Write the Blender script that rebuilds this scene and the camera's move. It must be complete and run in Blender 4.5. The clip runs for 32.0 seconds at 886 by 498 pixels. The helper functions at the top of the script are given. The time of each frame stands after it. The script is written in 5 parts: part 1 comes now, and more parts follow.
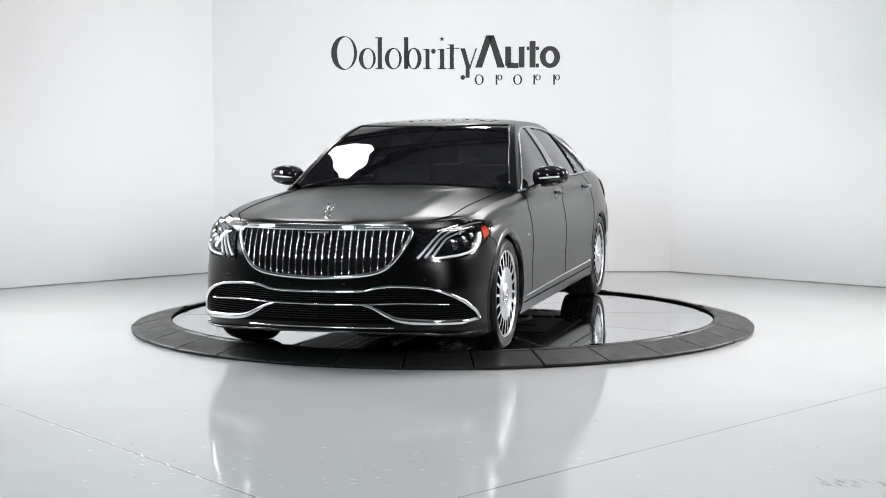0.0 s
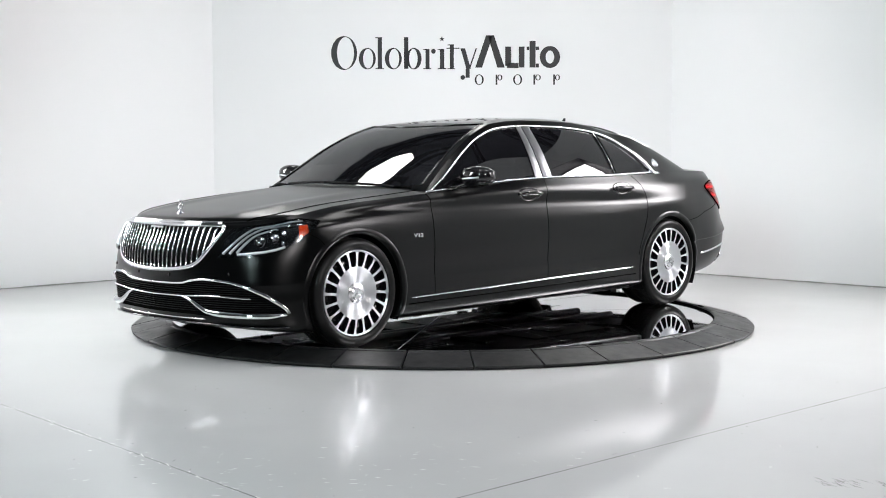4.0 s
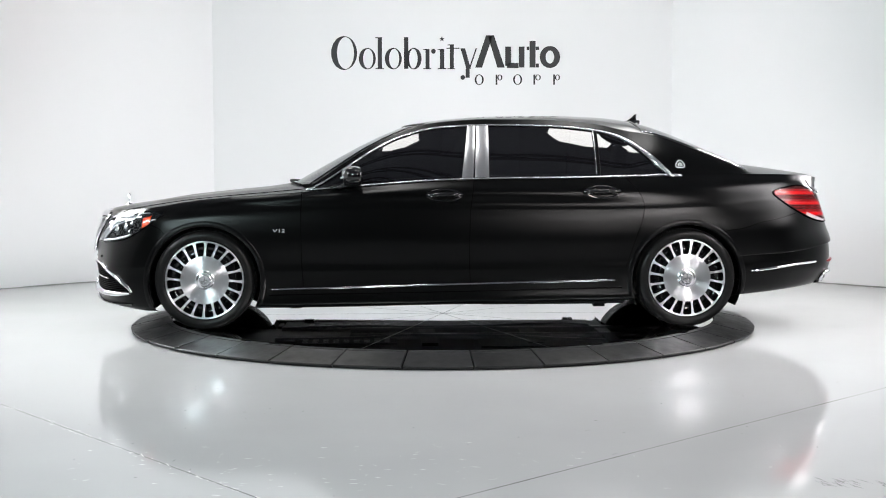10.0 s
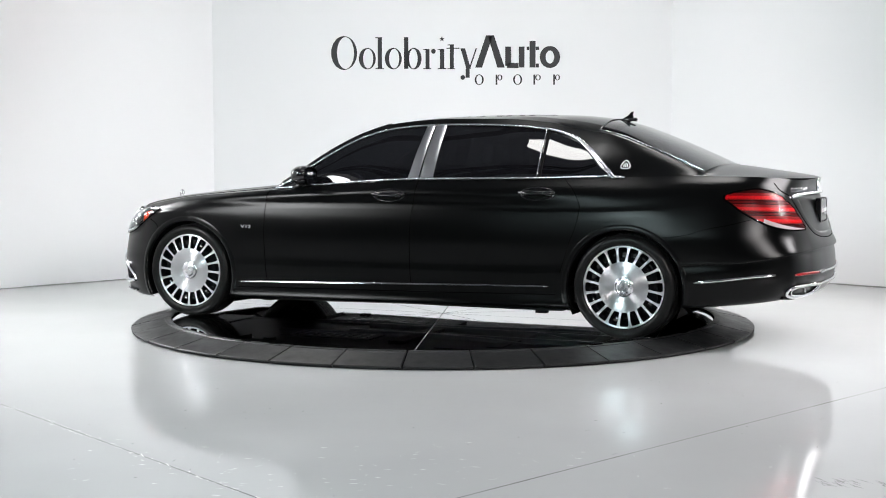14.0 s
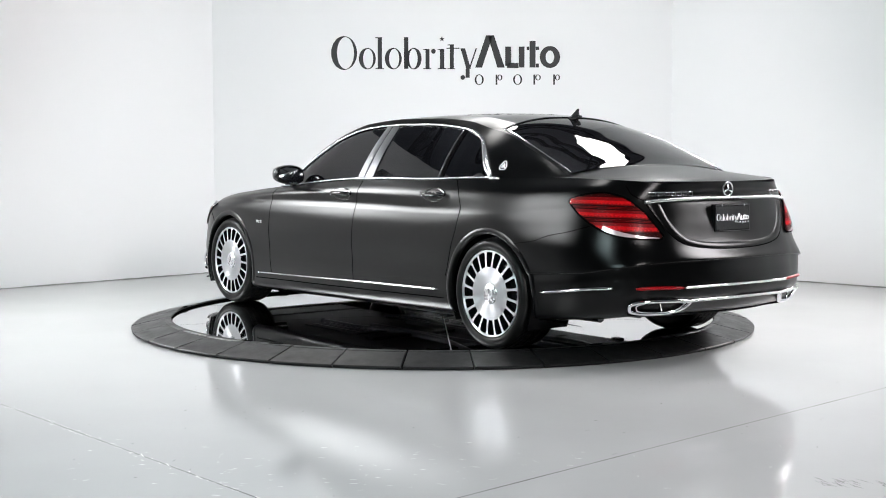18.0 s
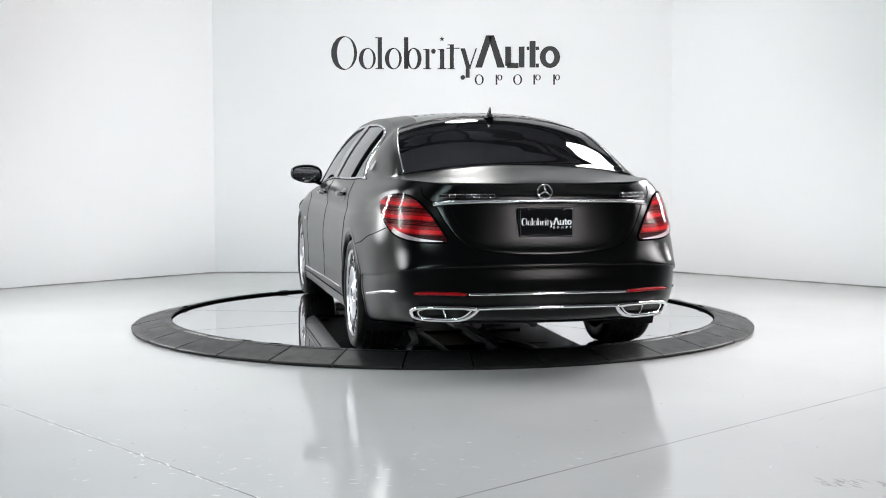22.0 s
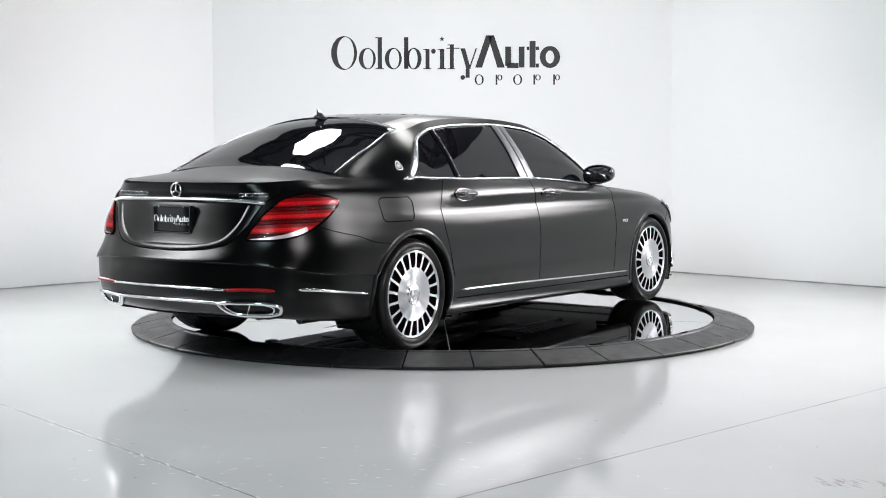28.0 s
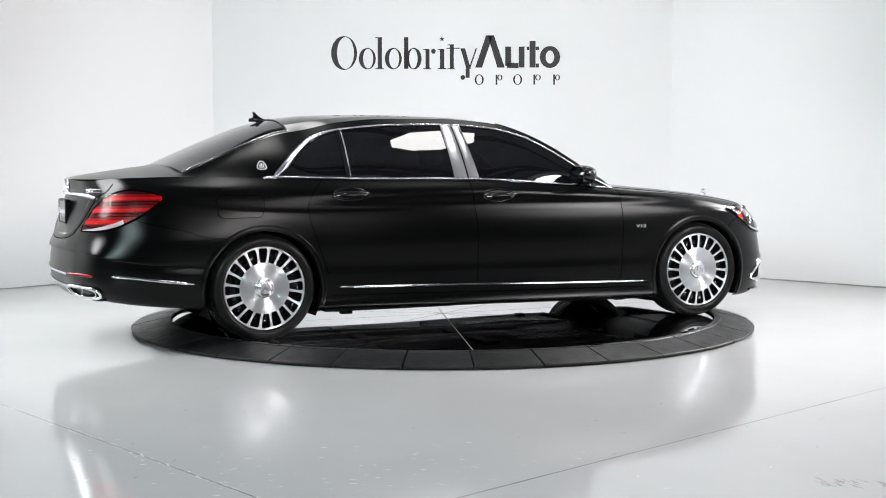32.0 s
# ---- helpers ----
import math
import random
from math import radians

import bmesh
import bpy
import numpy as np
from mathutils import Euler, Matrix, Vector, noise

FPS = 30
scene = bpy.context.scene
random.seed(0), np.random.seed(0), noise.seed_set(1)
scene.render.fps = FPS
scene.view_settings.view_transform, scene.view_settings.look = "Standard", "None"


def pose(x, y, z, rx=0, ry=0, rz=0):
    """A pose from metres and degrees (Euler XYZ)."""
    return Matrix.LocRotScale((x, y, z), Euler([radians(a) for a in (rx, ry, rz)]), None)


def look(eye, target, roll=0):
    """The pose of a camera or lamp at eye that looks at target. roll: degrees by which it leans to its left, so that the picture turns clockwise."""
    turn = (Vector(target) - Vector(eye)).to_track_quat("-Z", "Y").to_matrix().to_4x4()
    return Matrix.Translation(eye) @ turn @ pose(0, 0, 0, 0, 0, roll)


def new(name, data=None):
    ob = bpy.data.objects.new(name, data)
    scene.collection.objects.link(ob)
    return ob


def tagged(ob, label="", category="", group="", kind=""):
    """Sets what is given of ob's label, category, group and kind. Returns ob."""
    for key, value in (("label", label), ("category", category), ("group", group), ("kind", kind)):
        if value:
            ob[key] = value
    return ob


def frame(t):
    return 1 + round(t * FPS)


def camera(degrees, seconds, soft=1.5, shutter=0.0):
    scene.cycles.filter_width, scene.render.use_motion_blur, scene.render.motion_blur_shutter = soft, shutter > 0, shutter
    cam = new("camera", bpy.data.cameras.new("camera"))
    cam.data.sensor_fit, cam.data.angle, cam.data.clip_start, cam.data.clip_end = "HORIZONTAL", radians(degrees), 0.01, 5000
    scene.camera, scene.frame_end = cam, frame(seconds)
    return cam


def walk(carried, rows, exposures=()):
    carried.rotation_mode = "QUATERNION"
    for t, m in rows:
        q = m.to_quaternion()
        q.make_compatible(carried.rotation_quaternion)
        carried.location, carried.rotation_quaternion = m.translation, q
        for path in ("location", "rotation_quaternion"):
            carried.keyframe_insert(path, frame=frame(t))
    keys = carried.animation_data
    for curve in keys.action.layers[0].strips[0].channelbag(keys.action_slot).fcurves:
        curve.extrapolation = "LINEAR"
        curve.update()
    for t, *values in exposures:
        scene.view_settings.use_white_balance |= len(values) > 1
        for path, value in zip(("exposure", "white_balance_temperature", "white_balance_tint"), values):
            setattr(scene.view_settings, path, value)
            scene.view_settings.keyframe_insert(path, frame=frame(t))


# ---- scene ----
from mathutils import kdtree

# ---------------------------------------------------------------- camera
cam = camera(37.18, 32.0, soft=1.0)
EYE = (0.003, -10.053, 1.274)
STAND = look(EYE, (0.003, -10.053 + 9.9747, 1.274 - 0.7107), -0.084)
walk(cam, [(0.0, STAND), (32.0, STAND)])

# heading of the turntable, degrees, second by second
TURN = [(0.0, 253.76), (2.0, 239.9), (6.0, 210.91), (7.0, 203.54), (8.0, 195.91), (9.0, 188.88), (10.0, 182.59), (11.0, 176.57),
        (12.0, 170.35), (13.0, 163.9), (14.5, 153.11), (17.0, 134.67), (18.0, 127.58), (19.0, 120.71), (20.0, 114.55), (21.0, 108.6),
        (22.0, 101.6), (23.0, 93.61), (24.0, 85.8), (25.0, 77.77), (28.0, 55.33), (30.0, 40.09), (32.0, 23.66)]
DECK = 0.063          # height of the turning disc
BOX_GLOW = 30.0       # softbox diffusers
KEY_GLOW = 54.0       # studio lights beside the turntable
FRONT_GLOW = 122.0     # tall studio lights beside the camera

# ---------------------------------------------------------------- world
world = bpy.data.worlds.new("dim_hall")
scene.world = world
world.use_nodes = True
world.node_tree.nodes["Background"].inputs[0].default_value = (0.8, 0.9, 1.0, 1)
world.node_tree.nodes["Background"].inputs[1].default_value = 0.05
scene.view_settings.exposure = -0.66


# ---------------------------------------------------------------- materials
def mat(name, color, rough=0.5, metal=0.0, vary=0.0, scale=4.0, bump=0.0, bump_scale=200.0, rough_vary=0.0, ior=1.5, coat=0.0,
        spread=(1, 1, 1), random_vary=0.0, glow=None):
    m = bpy.data.materials.new(name)
    m.use_nodes = True
    nt = m.node_tree
    n, l = nt.nodes, nt.links
    b = n["Principled BSDF"]
    b.inputs["Base Color"].default_value = (*color, 1)
    b.inputs["Roughness"].default_value = rough
    b.inputs["Metallic"].default_value = metal
    b.inputs["IOR"].default_value = ior
    b.inputs["Coat Weight"].default_value = coat
    if glow:
        b.inputs["Emission Color"].default_value = (*glow[0], 1)
        b.inputs["Emission Strength"].default_value = glow[1]
    co = n.new("ShaderNodeTexCoord")
    mp = n.new("ShaderNodeMapping")
    mp.inputs["Scale"].default_value = spread
    l.new(co.outputs["Object"], mp.inputs[0])

    def tex(sc, detail):
        t = n.new("ShaderNodeTexNoise")
        t.inputs["Scale"].default_value, t.inputs["Detail"].default_value = sc, detail
        l.new(mp.outputs[0], t.inputs["Vector"])
        return t.outputs["Fac"]
    if vary or random_vary:
        mul = n.new("ShaderNodeMath")
        mul.operation = "MULTIPLY_ADD"
        l.new(tex(scale, 6), mul.inputs[0])
        mul.inputs[1].default_value, mul.inputs[2].default_value = 2 * vary, 1 - vary
        out = mul.outputs[0]
        if random_vary:
            inf = n.new("ShaderNodeObjectInfo")
            ma = n.new("ShaderNodeMath")
            ma.operation = "MULTIPLY_ADD"
            l.new(inf.outputs["Random"], ma.inputs[0])
            ma.inputs[1].default_value, ma.inputs[2].default_value = 2 * random_vary, 1 - random_vary
            mm = n.new("ShaderNodeMath")
            mm.operation = "MULTIPLY"
            l.new(out, mm.inputs[0])
            l.new(ma.outputs[0], mm.inputs[1])
            out = mm.outputs[0]
        vm = n.new("ShaderNodeVectorMath")
        vm.operation = "SCALE"
        vm.inputs[0].default_value = color
        l.new(out, vm.inputs["Scale"])
        l.new(vm.outputs[0], b.inputs["Base Color"])
    if rough_vary:
        ra = n.new("ShaderNodeMath")
        ra.operation = "MULTIPLY_ADD"
        l.new(tex(scale * 1.7, 5), ra.inputs[0])
        ra.inputs[1].default_value, ra.inputs[2].default_value = 2 * rough_vary, rough - rough_vary
        l.new(ra.outputs[0], b.inputs["Roughness"])
    if bump:
        bp = n.new("ShaderNodeBump")
        bp.inputs["Strength"].default_value, bp.inputs["Distance"].default_value = bump, 0.002
        l.new(tex(bump_scale, 3), bp.inputs["Height"])
        l.new(bp.outputs[0], b.inputs["Normal"])
    return m


M_WALL = mat("white_wall_paint", (0.865, 0.87, 0.875), 0.75, vary=0.015, scale=0.8, bump=0.12, bump_scale=160)
M_FLOOR = mat("grey_epoxy_floor", (0.51, 0.513, 0.517), 0.075, vary=0.09, scale=0.8, bump=0.06, bump_scale=14, rough_vary=0.035, ior=1.40)
M_HALL = mat("dim_hall_paint", (0.03, 0.031, 0.034), 0.8, vary=0.1, scale=1.0)
M_SEAL = mat("grey_sealant", (0.27, 0.27, 0.265), 0.7, vary=0.3, scale=6)
M_STUDIO = mat("studio_ceiling_paint", (0.30, 0.315, 0.345), 0.8, vary=0.05, scale=1.0)
M_BEAM = mat("dark_steel", (0.025, 0.025, 0.027), 0.5, 0.3, vary=0.1)
M_SIGN = mat("black_vinyl", (0.012, 0.012, 0.014), 0.45, vary=0.1, scale=8)
M_RUBBER = mat("black_rubber_tile", (0.012, 0.0123, 0.0128), 0.40, ior=1.38, vary=0.55, scale=7, bump=0.3, bump_scale=90, rough_vary=0.16, random_vary=0.25)
M_DISC = mat("mirror_polished_panel", (0.66, 0.67, 0.68), 0.03, 1.0, vary=0.03, scale=3, rough_vary=0.02)
M_JOINT = mat("grey_joint", (0.62, 0.62, 0.62), 0.6, vary=0.2, scale=20)
M_GLOSS = mat("gloss_black", (0.006, 0.006, 0.007), 0.04, vary=0.1, scale=10)
M_CHROME = mat("chrome", (0.72, 0.73, 0.75), 0.07, 1.0, vary=0.03, scale=30)
M_TRIM = mat("satin_window_trim", (0.60, 0.61, 0.63), 0.26, 1.0, vary=0.05, scale=20)
M_ALU = mat("machined_aluminium", (0.78, 0.79, 0.81), 0.24, 1.0, vary=0.05, scale=60, rough_vary=0.05)
M_BRUSH = mat("brushed_pillar_trim", (0.38, 0.385, 0.40), 0.30, 1.0, vary=0.08, scale=12, spread=(1, 1, .15))
M_TYRE = mat("tyre_rubber", (0.005, 0.005, 0.005), 0.34, vary=0.2, scale=25, bump=0.1, bump_scale=300, ior=1.25)
M_DARK = mat("dark_plastic", (0.004, 0.004, 0.0045), 0.5, vary=0.2, scale=30, ior=1.14)
M_SEAM = mat("panel_gap", (0.002, 0.002, 0.002), 0.9, ior=1.06)
M_RED = mat("red_lamp_lens", (0.60, 0.003, 0.008), 0.35, vary=0.75, scale=110, ior=1.3, bump=0.25, bump_scale=120)
M_DEEP = mat("dark_red_lamp_lens", (0.022, 0.0006, 0.001), 0.35, vary=0.5, scale=60, ior=1.2)
M_MIDRED = mat("mid_red_lamp_lens", (0.20, 0.001, 0.003), 0.3, vary=0.7, scale=90, ior=1.3)
M_GUIDE = mat("frosted_light_guide", (0.42, 0.44, 0.47), 0.22, vary=0.1, scale=40, coat=0.5)
M_AMBER = mat("amber_reflector", (0.70, 0.055, 0.008), 0.2, vary=0.5, scale=60, bump=0.3, bump_scale=90)
M_CLEAR = mat("clear_lamp_bowl", (0.62, 0.64, 0.67), 0.25, 0.2, vary=0.15, scale=60)
M_LAMPBODY = mat("dark_lamp_housing", (0.010, 0.0105, 0.012), 0.12, 0.0, vary=0.3, scale=30, ior=1.4)
M_BOWL = mat("dark_chrome_bowl", (0.50, 0.51, 0.53), 0.10, 1.0, vary=0.3, scale=60)
M_PLATE = mat("plate_white", (0.75, 0.75, 0.76), 0.4, vary=0.05, scale=30)
M_SEAT = mat("dark_leather", (0.03, 0.027, 0.025), 0.5, vary=0.15, scale=12)
M_BRAKE = mat("brake_steel", (0.08, 0.08, 0.085), 0.4, 1.0, vary=0.1, scale=30)
M_DIFF = mat("softbox_diffuser", (0.9, 0.9, 0.9), 0.6, glow=((1.0, 0.985, 0.97), BOX_GLOW))
M_KEY_W = mat("key_diffuser_west", (0.9, 0.9, 0.9), 0.6, glow=((0.97, 0.99, 1.0), KEY_GLOW))
M_KEY_E = mat("key_diffuser_east", (0.9, 0.9, 0.9), 0.6, glow=((1.0, 0.965, 0.985), KEY_GLOW))
M_FRONT_W = mat("front_diffuser_west", (0.9, 0.9, 0.9), 0.6, glow=((0.62, 0.78, 0.80), FRONT_GLOW))
M_FRONT_E = mat("front_diffuser_east", (0.9, 0.9, 0.9), 0.6, glow=((1.02, 0.97, 0.97), FRONT_GLOW))


def glass(name, see, tint):
    m = bpy.data.materials.new(name)
    m.use_nodes = True
    n, l = m.node_tree.nodes, m.node_tree.links
    b = n["Principled BSDF"]
    b.inputs["Base Color"].default_value = (0.004, 0.004, 0.005, 1)
    b.inputs["Roughness"].default_value = 0.015
    b.inputs["IOR"].default_value = 1.52
    tr = n.new("ShaderNodeBsdfTransparent")
    tr.inputs[0].default_value = (*tint, 1)
    mx = n.new("ShaderNodeMixShader")
    mx.inputs[0].default_value = see
    l.new(b.outputs[0], mx.inputs[1])
    l.new(tr.outputs[0], mx.inputs[2])
    l.new(mx.outputs[0], n["Material Output"].inputs[0])
    return m


def satin(name, color, rough, head_on, graze):
    """Satin lacquer: a dark coat under a gloss of short reach, with a faint orange peel."""
    m = bpy.data.materials.new(name)
    m.use_nodes = True
    n, l = m.node_tree.nodes, m.node_tree.links
    n.remove(n["Principled BSDF"])
    co = n.new("ShaderNodeTexCoord")
    tx = n.new("ShaderNodeTexNoise")
    tx.inputs["Scale"].default_value, tx.inputs["Detail"].default_value = 5.0, 4
    l.new(co.outputs["Object"], tx.inputs["Vector"])
    rg = n.new("ShaderNodeMath")
    rg.operation = "MULTIPLY_ADD"
    l.new(tx.outputs["Fac"], rg.inputs[0])
    rg.inputs[1].default_value, rg.inputs[2].default_value = .012, rough - .006
    di = n.new("ShaderNodeBsdfDiffuse")
    di.inputs[0].default_value = (*color, 1)
    gl = n.new("ShaderNodeBsdfGlossy")
    gl.distribution = "BECKMANN"
    gl.inputs["Color"].default_value = (1, 1, 1, 1)
    l.new(rg.outputs[0], gl.inputs["Roughness"])
    lw = n.new("ShaderNodeLayerWeight")
    lw.inputs["Blend"].default_value = .5
    pw = n.new("ShaderNodeMath")
    pw.operation = "POWER"
    l.new(lw.outputs["Facing"], pw.inputs[0])
    pw.inputs[1].default_value = 3.0
    soft_ = n.new("ShaderNodeMath")
    soft_.operation = "MULTIPLY_ADD"
    l.new(pw.outputs[0], soft_.inputs[0])
    soft_.inputs[1].default_value, soft_.inputs[2].default_value = graze, head_on
    mx = n.new("ShaderNodeMixShader")
    l.new(soft_.outputs[0], mx.inputs[0])
    l.new(di.outputs[0], mx.inputs[1])
    l.new(gl.outputs[0], mx.inputs[2])
    l.new(mx.outputs[0], n["Material Output"].inputs[0])
    return m


M_PAINT = satin("satin_black_paint", (0.0020, 0.0021, 0.0022), 0.287, 0.0122, 0.56)
M_SCREEN = glass("windscreen_glass", 0.25, (0.5, 0.55, 0.6))
M_TINT = glass("tinted_glass", 0.06, (0.3, 0.3, 0.32))


def clear_lens(name, tint, ior=1.45, rough=.04):
    """Thin clear plastic: see-through, with a gloss on its face."""
    m = bpy.data.materials.new(name)
    m.use_nodes = True
    n, l = m.node_tree.nodes, m.node_tree.links
    n.remove(n["Principled BSDF"])
    tr = n.new("ShaderNodeBsdfTransparent")
    tr.inputs[0].default_value = (*tint, 1)
    gl = n.new("ShaderNodeBsdfGlossy")
    gl.inputs["Roughness"].default_value = rough
    fr = n.new("ShaderNodeFresnel")
    fr.inputs["IOR"].default_value = ior
    mx = n.new("ShaderNodeMixShader")
    l.new(fr.outputs[0], mx.inputs[0])
    l.new(tr.outputs[0], mx.inputs[1])
    l.new(gl.outputs[0], mx.inputs[2])
    l.new(mx.outputs[0], n["Material Output"].inputs[0])
    return m


M_LENS = clear_lens("clear_lamp_lens", (0.96, 0.97, 0.98))
M_REDLENS = clear_lens("clear_tail_lens", (0.97, 0.86, 0.86), 1.18, .05)


# ---------------------------------------------------------------- mesh helpers
def mesh_of(name, verts, faces, material, smooth=False):
    me = bpy.data.meshes.new(name)
    me.from_pydata([tuple(map(float, v)) for v in verts], [], faces)
    me.materials.append(material)
    if smooth:
        me.polygons.foreach_set("use_smooth", [True] * len(me.polygons))
    me.update()
    return me


def mesh_bm(name, bm, material, smooth=False):
    me = bpy.data.meshes.new(name)
    bm.to_mesh(me)
    bm.free()
    me.materials.append(material)
    if smooth:
        me.polygons.foreach_set("use_smooth", [True] * len(me.polygons))
    return me


def part(name, me, material=None, parent=None, label="", smooth=False):
    """Links a mesh or bmesh as one object under a thing or a part."""
    if isinstance(me, bmesh.types.BMesh):
        me = mesh_bm(name, me, material, smooth)
    ob = new(name, me)
    ob.parent = parent
    if label:
        tagged(ob, label)
    return ob


def box_bm(lo, hi, bevel=0.0, bm=None, m=None):
    bm = bm or bmesh.new()
    made = bmesh.ops.create_cube(bm, size=1.0)["verts"]
    for v in made:
        v.co = Vector([lo[i] + (v.co[i] + 0.5) * (hi[i] - lo[i]) for i in range(3)])
    if bevel:
        edges = list({e for v in made for e in v.link_edges})
        made = bmesh.ops.bevel(bm, geom=edges, offset=bevel, segments=2, affect="EDGES", profile=0.6)["verts"]
    if m is not None:
        bmesh.ops.transform(bm, matrix=m, verts=made)
    return bm


def lathe(profile, n, axis="z", closed=False):
    """Turns (r, h) pairs about an axis; returns verts and faces."""
    v, f = [], []
    k = len(profile)
    for i in range(n):
        a = 2 * math.pi * i / n
        for r, h in profile:
            c, s_ = r * math.cos(a), r * math.sin(a)
            v.append((c, s_, h) if axis == "z" else (c, h, s_))
    for i in range(n):
        j = (i + 1) % n
        for q in range(k if closed else k - 1):
            q2 = (q + 1) % k
            quad = (i * k + q, j * k + q, j * k + q2, i * k + q2)
            f.append(quad if axis == "z" else quad[::-1])
    return v, f


def grid_mesh(name, P, material, flip=False, smooth=True, close_u=False, close_v=False):
    """A mesh from an array of places, rows by columns."""
    P = np.asarray(P, float)
    nu, nv = P.shape[:2]
    f = []
    for i in range(nu if close_u else nu - 1):
        for j in range(nv if close_v else nv - 1):
            i2, j2 = (i + 1) % nu, (j + 1) % nv
            q = (i * nv + j, i2 * nv + j, i2 * nv + j2, i * nv + j2)
            f.append(q[::-1] if flip else q)
    return mesh_of(name, P.reshape(-1, 3), f, material, smooth)


def tube(name, pts, rad, material, closed=False, sides=8, flat=1.0, up=(0, 0, 1)):
    """A rod along a line of places; rad may vary; flat squashes it across up."""
    pts = np.asarray(pts, float)
    n = len(pts)
    rad = np.broadcast_to(np.asarray(rad, float), (n,))
    if closed:
        tan = np.roll(pts, -1, 0) - np.roll(pts, 1, 0)
    else:
        tan = np.gradient(pts, axis=0)
    tan /= np.linalg.norm(tan, axis=1)[:, None] + 1e-12
    up = np.broadcast_to(np.asarray(up, float), (n, 3))
    a = np.cross(tan, up)
    a /= np.linalg.norm(a, axis=1)[:, None] + 1e-12
    b = np.cross(a, tan)
    ring = np.linspace(0, 2 * math.pi, sides, endpoint=False)
    P = pts[:, None] + rad[:, None, None] * (np.cos(ring)[None, :, None] * a[:, None] + flat * np.sin(ring)[None, :, None] * b[:, None])
    v = P.reshape(-1, 3)
    f = []
    for i in range(n if closed else n - 1):
        for j in range(sides):
            i2, j2 = (i + 1) % n, (j + 1) % sides
            f.append((i * sides + j, i * sides + j2, i2 * sides + j2, i2 * sides + j))
    if not closed:
        f.append(tuple(range(sides)))
        f.append(tuple(range((n - 1) * sides, n * sides))[::-1])
    return mesh_of(name, v, f, material, True)


def pchip(xs, ys, x):
    """Smooth interpolation that never overshoots. xs in any order of travel."""
    xs, ys = np.asarray(xs, float), np.asarray(ys, float)
    if xs[0] > xs[-1]:
        xs, ys = xs[::-1], ys[::-1]
    h, d = np.diff(xs), np.diff(ys) / np.diff(xs)
    m = np.zeros_like(ys)
    m[0], m[-1] = d[0], d[-1]
    for i in range(1, len(xs) - 1):
        if d[i - 1] * d[i] > 0:
            w1, w2 = 2 * h[i] + h[i - 1], h[i] + 2 * h[i - 1]
            m[i] = (w1 + w2) / (w1 / d[i - 1] + w2 / d[i])
    x = np.clip(np.asarray(x, float), xs[0], xs[-1])
    k = np.clip(np.searchsorted(xs, x) - 1, 0, len(xs) - 2)
    t = (x - xs[k]) / h[k]
    return ((1 + 2 * t) * (1 - t) ** 2 * ys[k] + t * (1 - t) ** 2 * h[k] * m[k] + t * t * (3 - 2 * t) * ys[k + 1] + t * t * (t - 1) * h[k] * m[k + 1])


def resample(pts, n, closed=False):
    """n places at even steps along a smooth line through pts."""
    pts = np.asarray(pts, float)
    if closed:
        pts = np.vstack([pts, pts[:1]])
    d = np.r_[0, np.cumsum(np.linalg.norm(np.diff(pts, axis=0), axis=1))]
    s_ = np.linspace(0, d[-1], n + 1)[:-1] if closed else np.linspace(0, d[-1], n)
    return np.stack([pchip(d, pts[:, i], s_) for i in range(pts.shape[1])], 1)


# ---------------------------------------------------------------- room
def slab(name, lo, hi, material, label, category="wall", m=None):
    ob = part(name, box_bm(lo, hi), material)
    if m is not None:
        ob.matrix_basis = m
    return tagged(ob, label, category, kind="structure")


BACK_Y, HALF_W, SLANT, WALL_H, HALL_H = 4.262, 2.48, 2.70, 4.7, 6.4
# added out of view: dark floor behind y -5.6, so the doors mirror little light
slab("floor_hall", (-13, -15, -0.2), (13, -5.6, 0), M_HALL, "unseen dark floor added behind the camera to keep the door reflections dark", "floor")
slab("floor", (-13, -5.6, -0.2), (13, 7, 0), M_FLOOR, "glossy light grey epoxy floor with saw-cut joints and scuffs", "floor")
slab("wall_back", (-HALF_W - 0.08, BACK_Y, 0), (HALF_W + 0.08, BACK_Y + 0.2, WALL_H), M_WALL, "white painted back wall behind the turntable")
for side, nm in ((-1, "wall_slant_west"), (1, "wall_slant_east")):
    m = Matrix.Translation((side * HALF_W, BACK_Y, 0)) @ pose(0, 0, 0, 0, 0, -45 * side)
    lo, hi = ((0, 0, 0), (SLANT * 1.4142, 0.2, WALL_H)) if side > 0 else ((-SLANT * 1.4142, 0, 0), (0, 0.2, WALL_H))
    slab(nm, lo, hi, M_WALL, "white painted wall that slants towards the hall", "wall", m)
SX = HALF_W + SLANT
slab("wall_west", (-SX - 0.2, -3.0, 0), (-SX, BACK_Y - SLANT, WALL_H), M_WALL, "white painted side wall")
slab("wall_east", (SX, -3.0, 0), (SX + 0.2, BACK_Y - SLANT, WALL_H), M_WALL, "white painted side wall")
slab("wall_hall_west", (-9.2, -14.5, 0), (-9.0, 7.0, HALL_H), M_HALL, "dim grey hall wall")
slab("wall_hall_east", (9.0, -14.5, 0), (9.2, 7.0, HALL_H), M_HALL, "dim grey hall wall")
slab("wall_hall_south", (-9.2, -14.7, 0), (9.2, -14.5, HALL_H), M_HALL, "dim grey hall wall behind the camera")
slab("wall_hall_north", (-9.2, 7.0, 0), (9.2, 7.2, HALL_H), M_HALL, "dim grey hall wall")
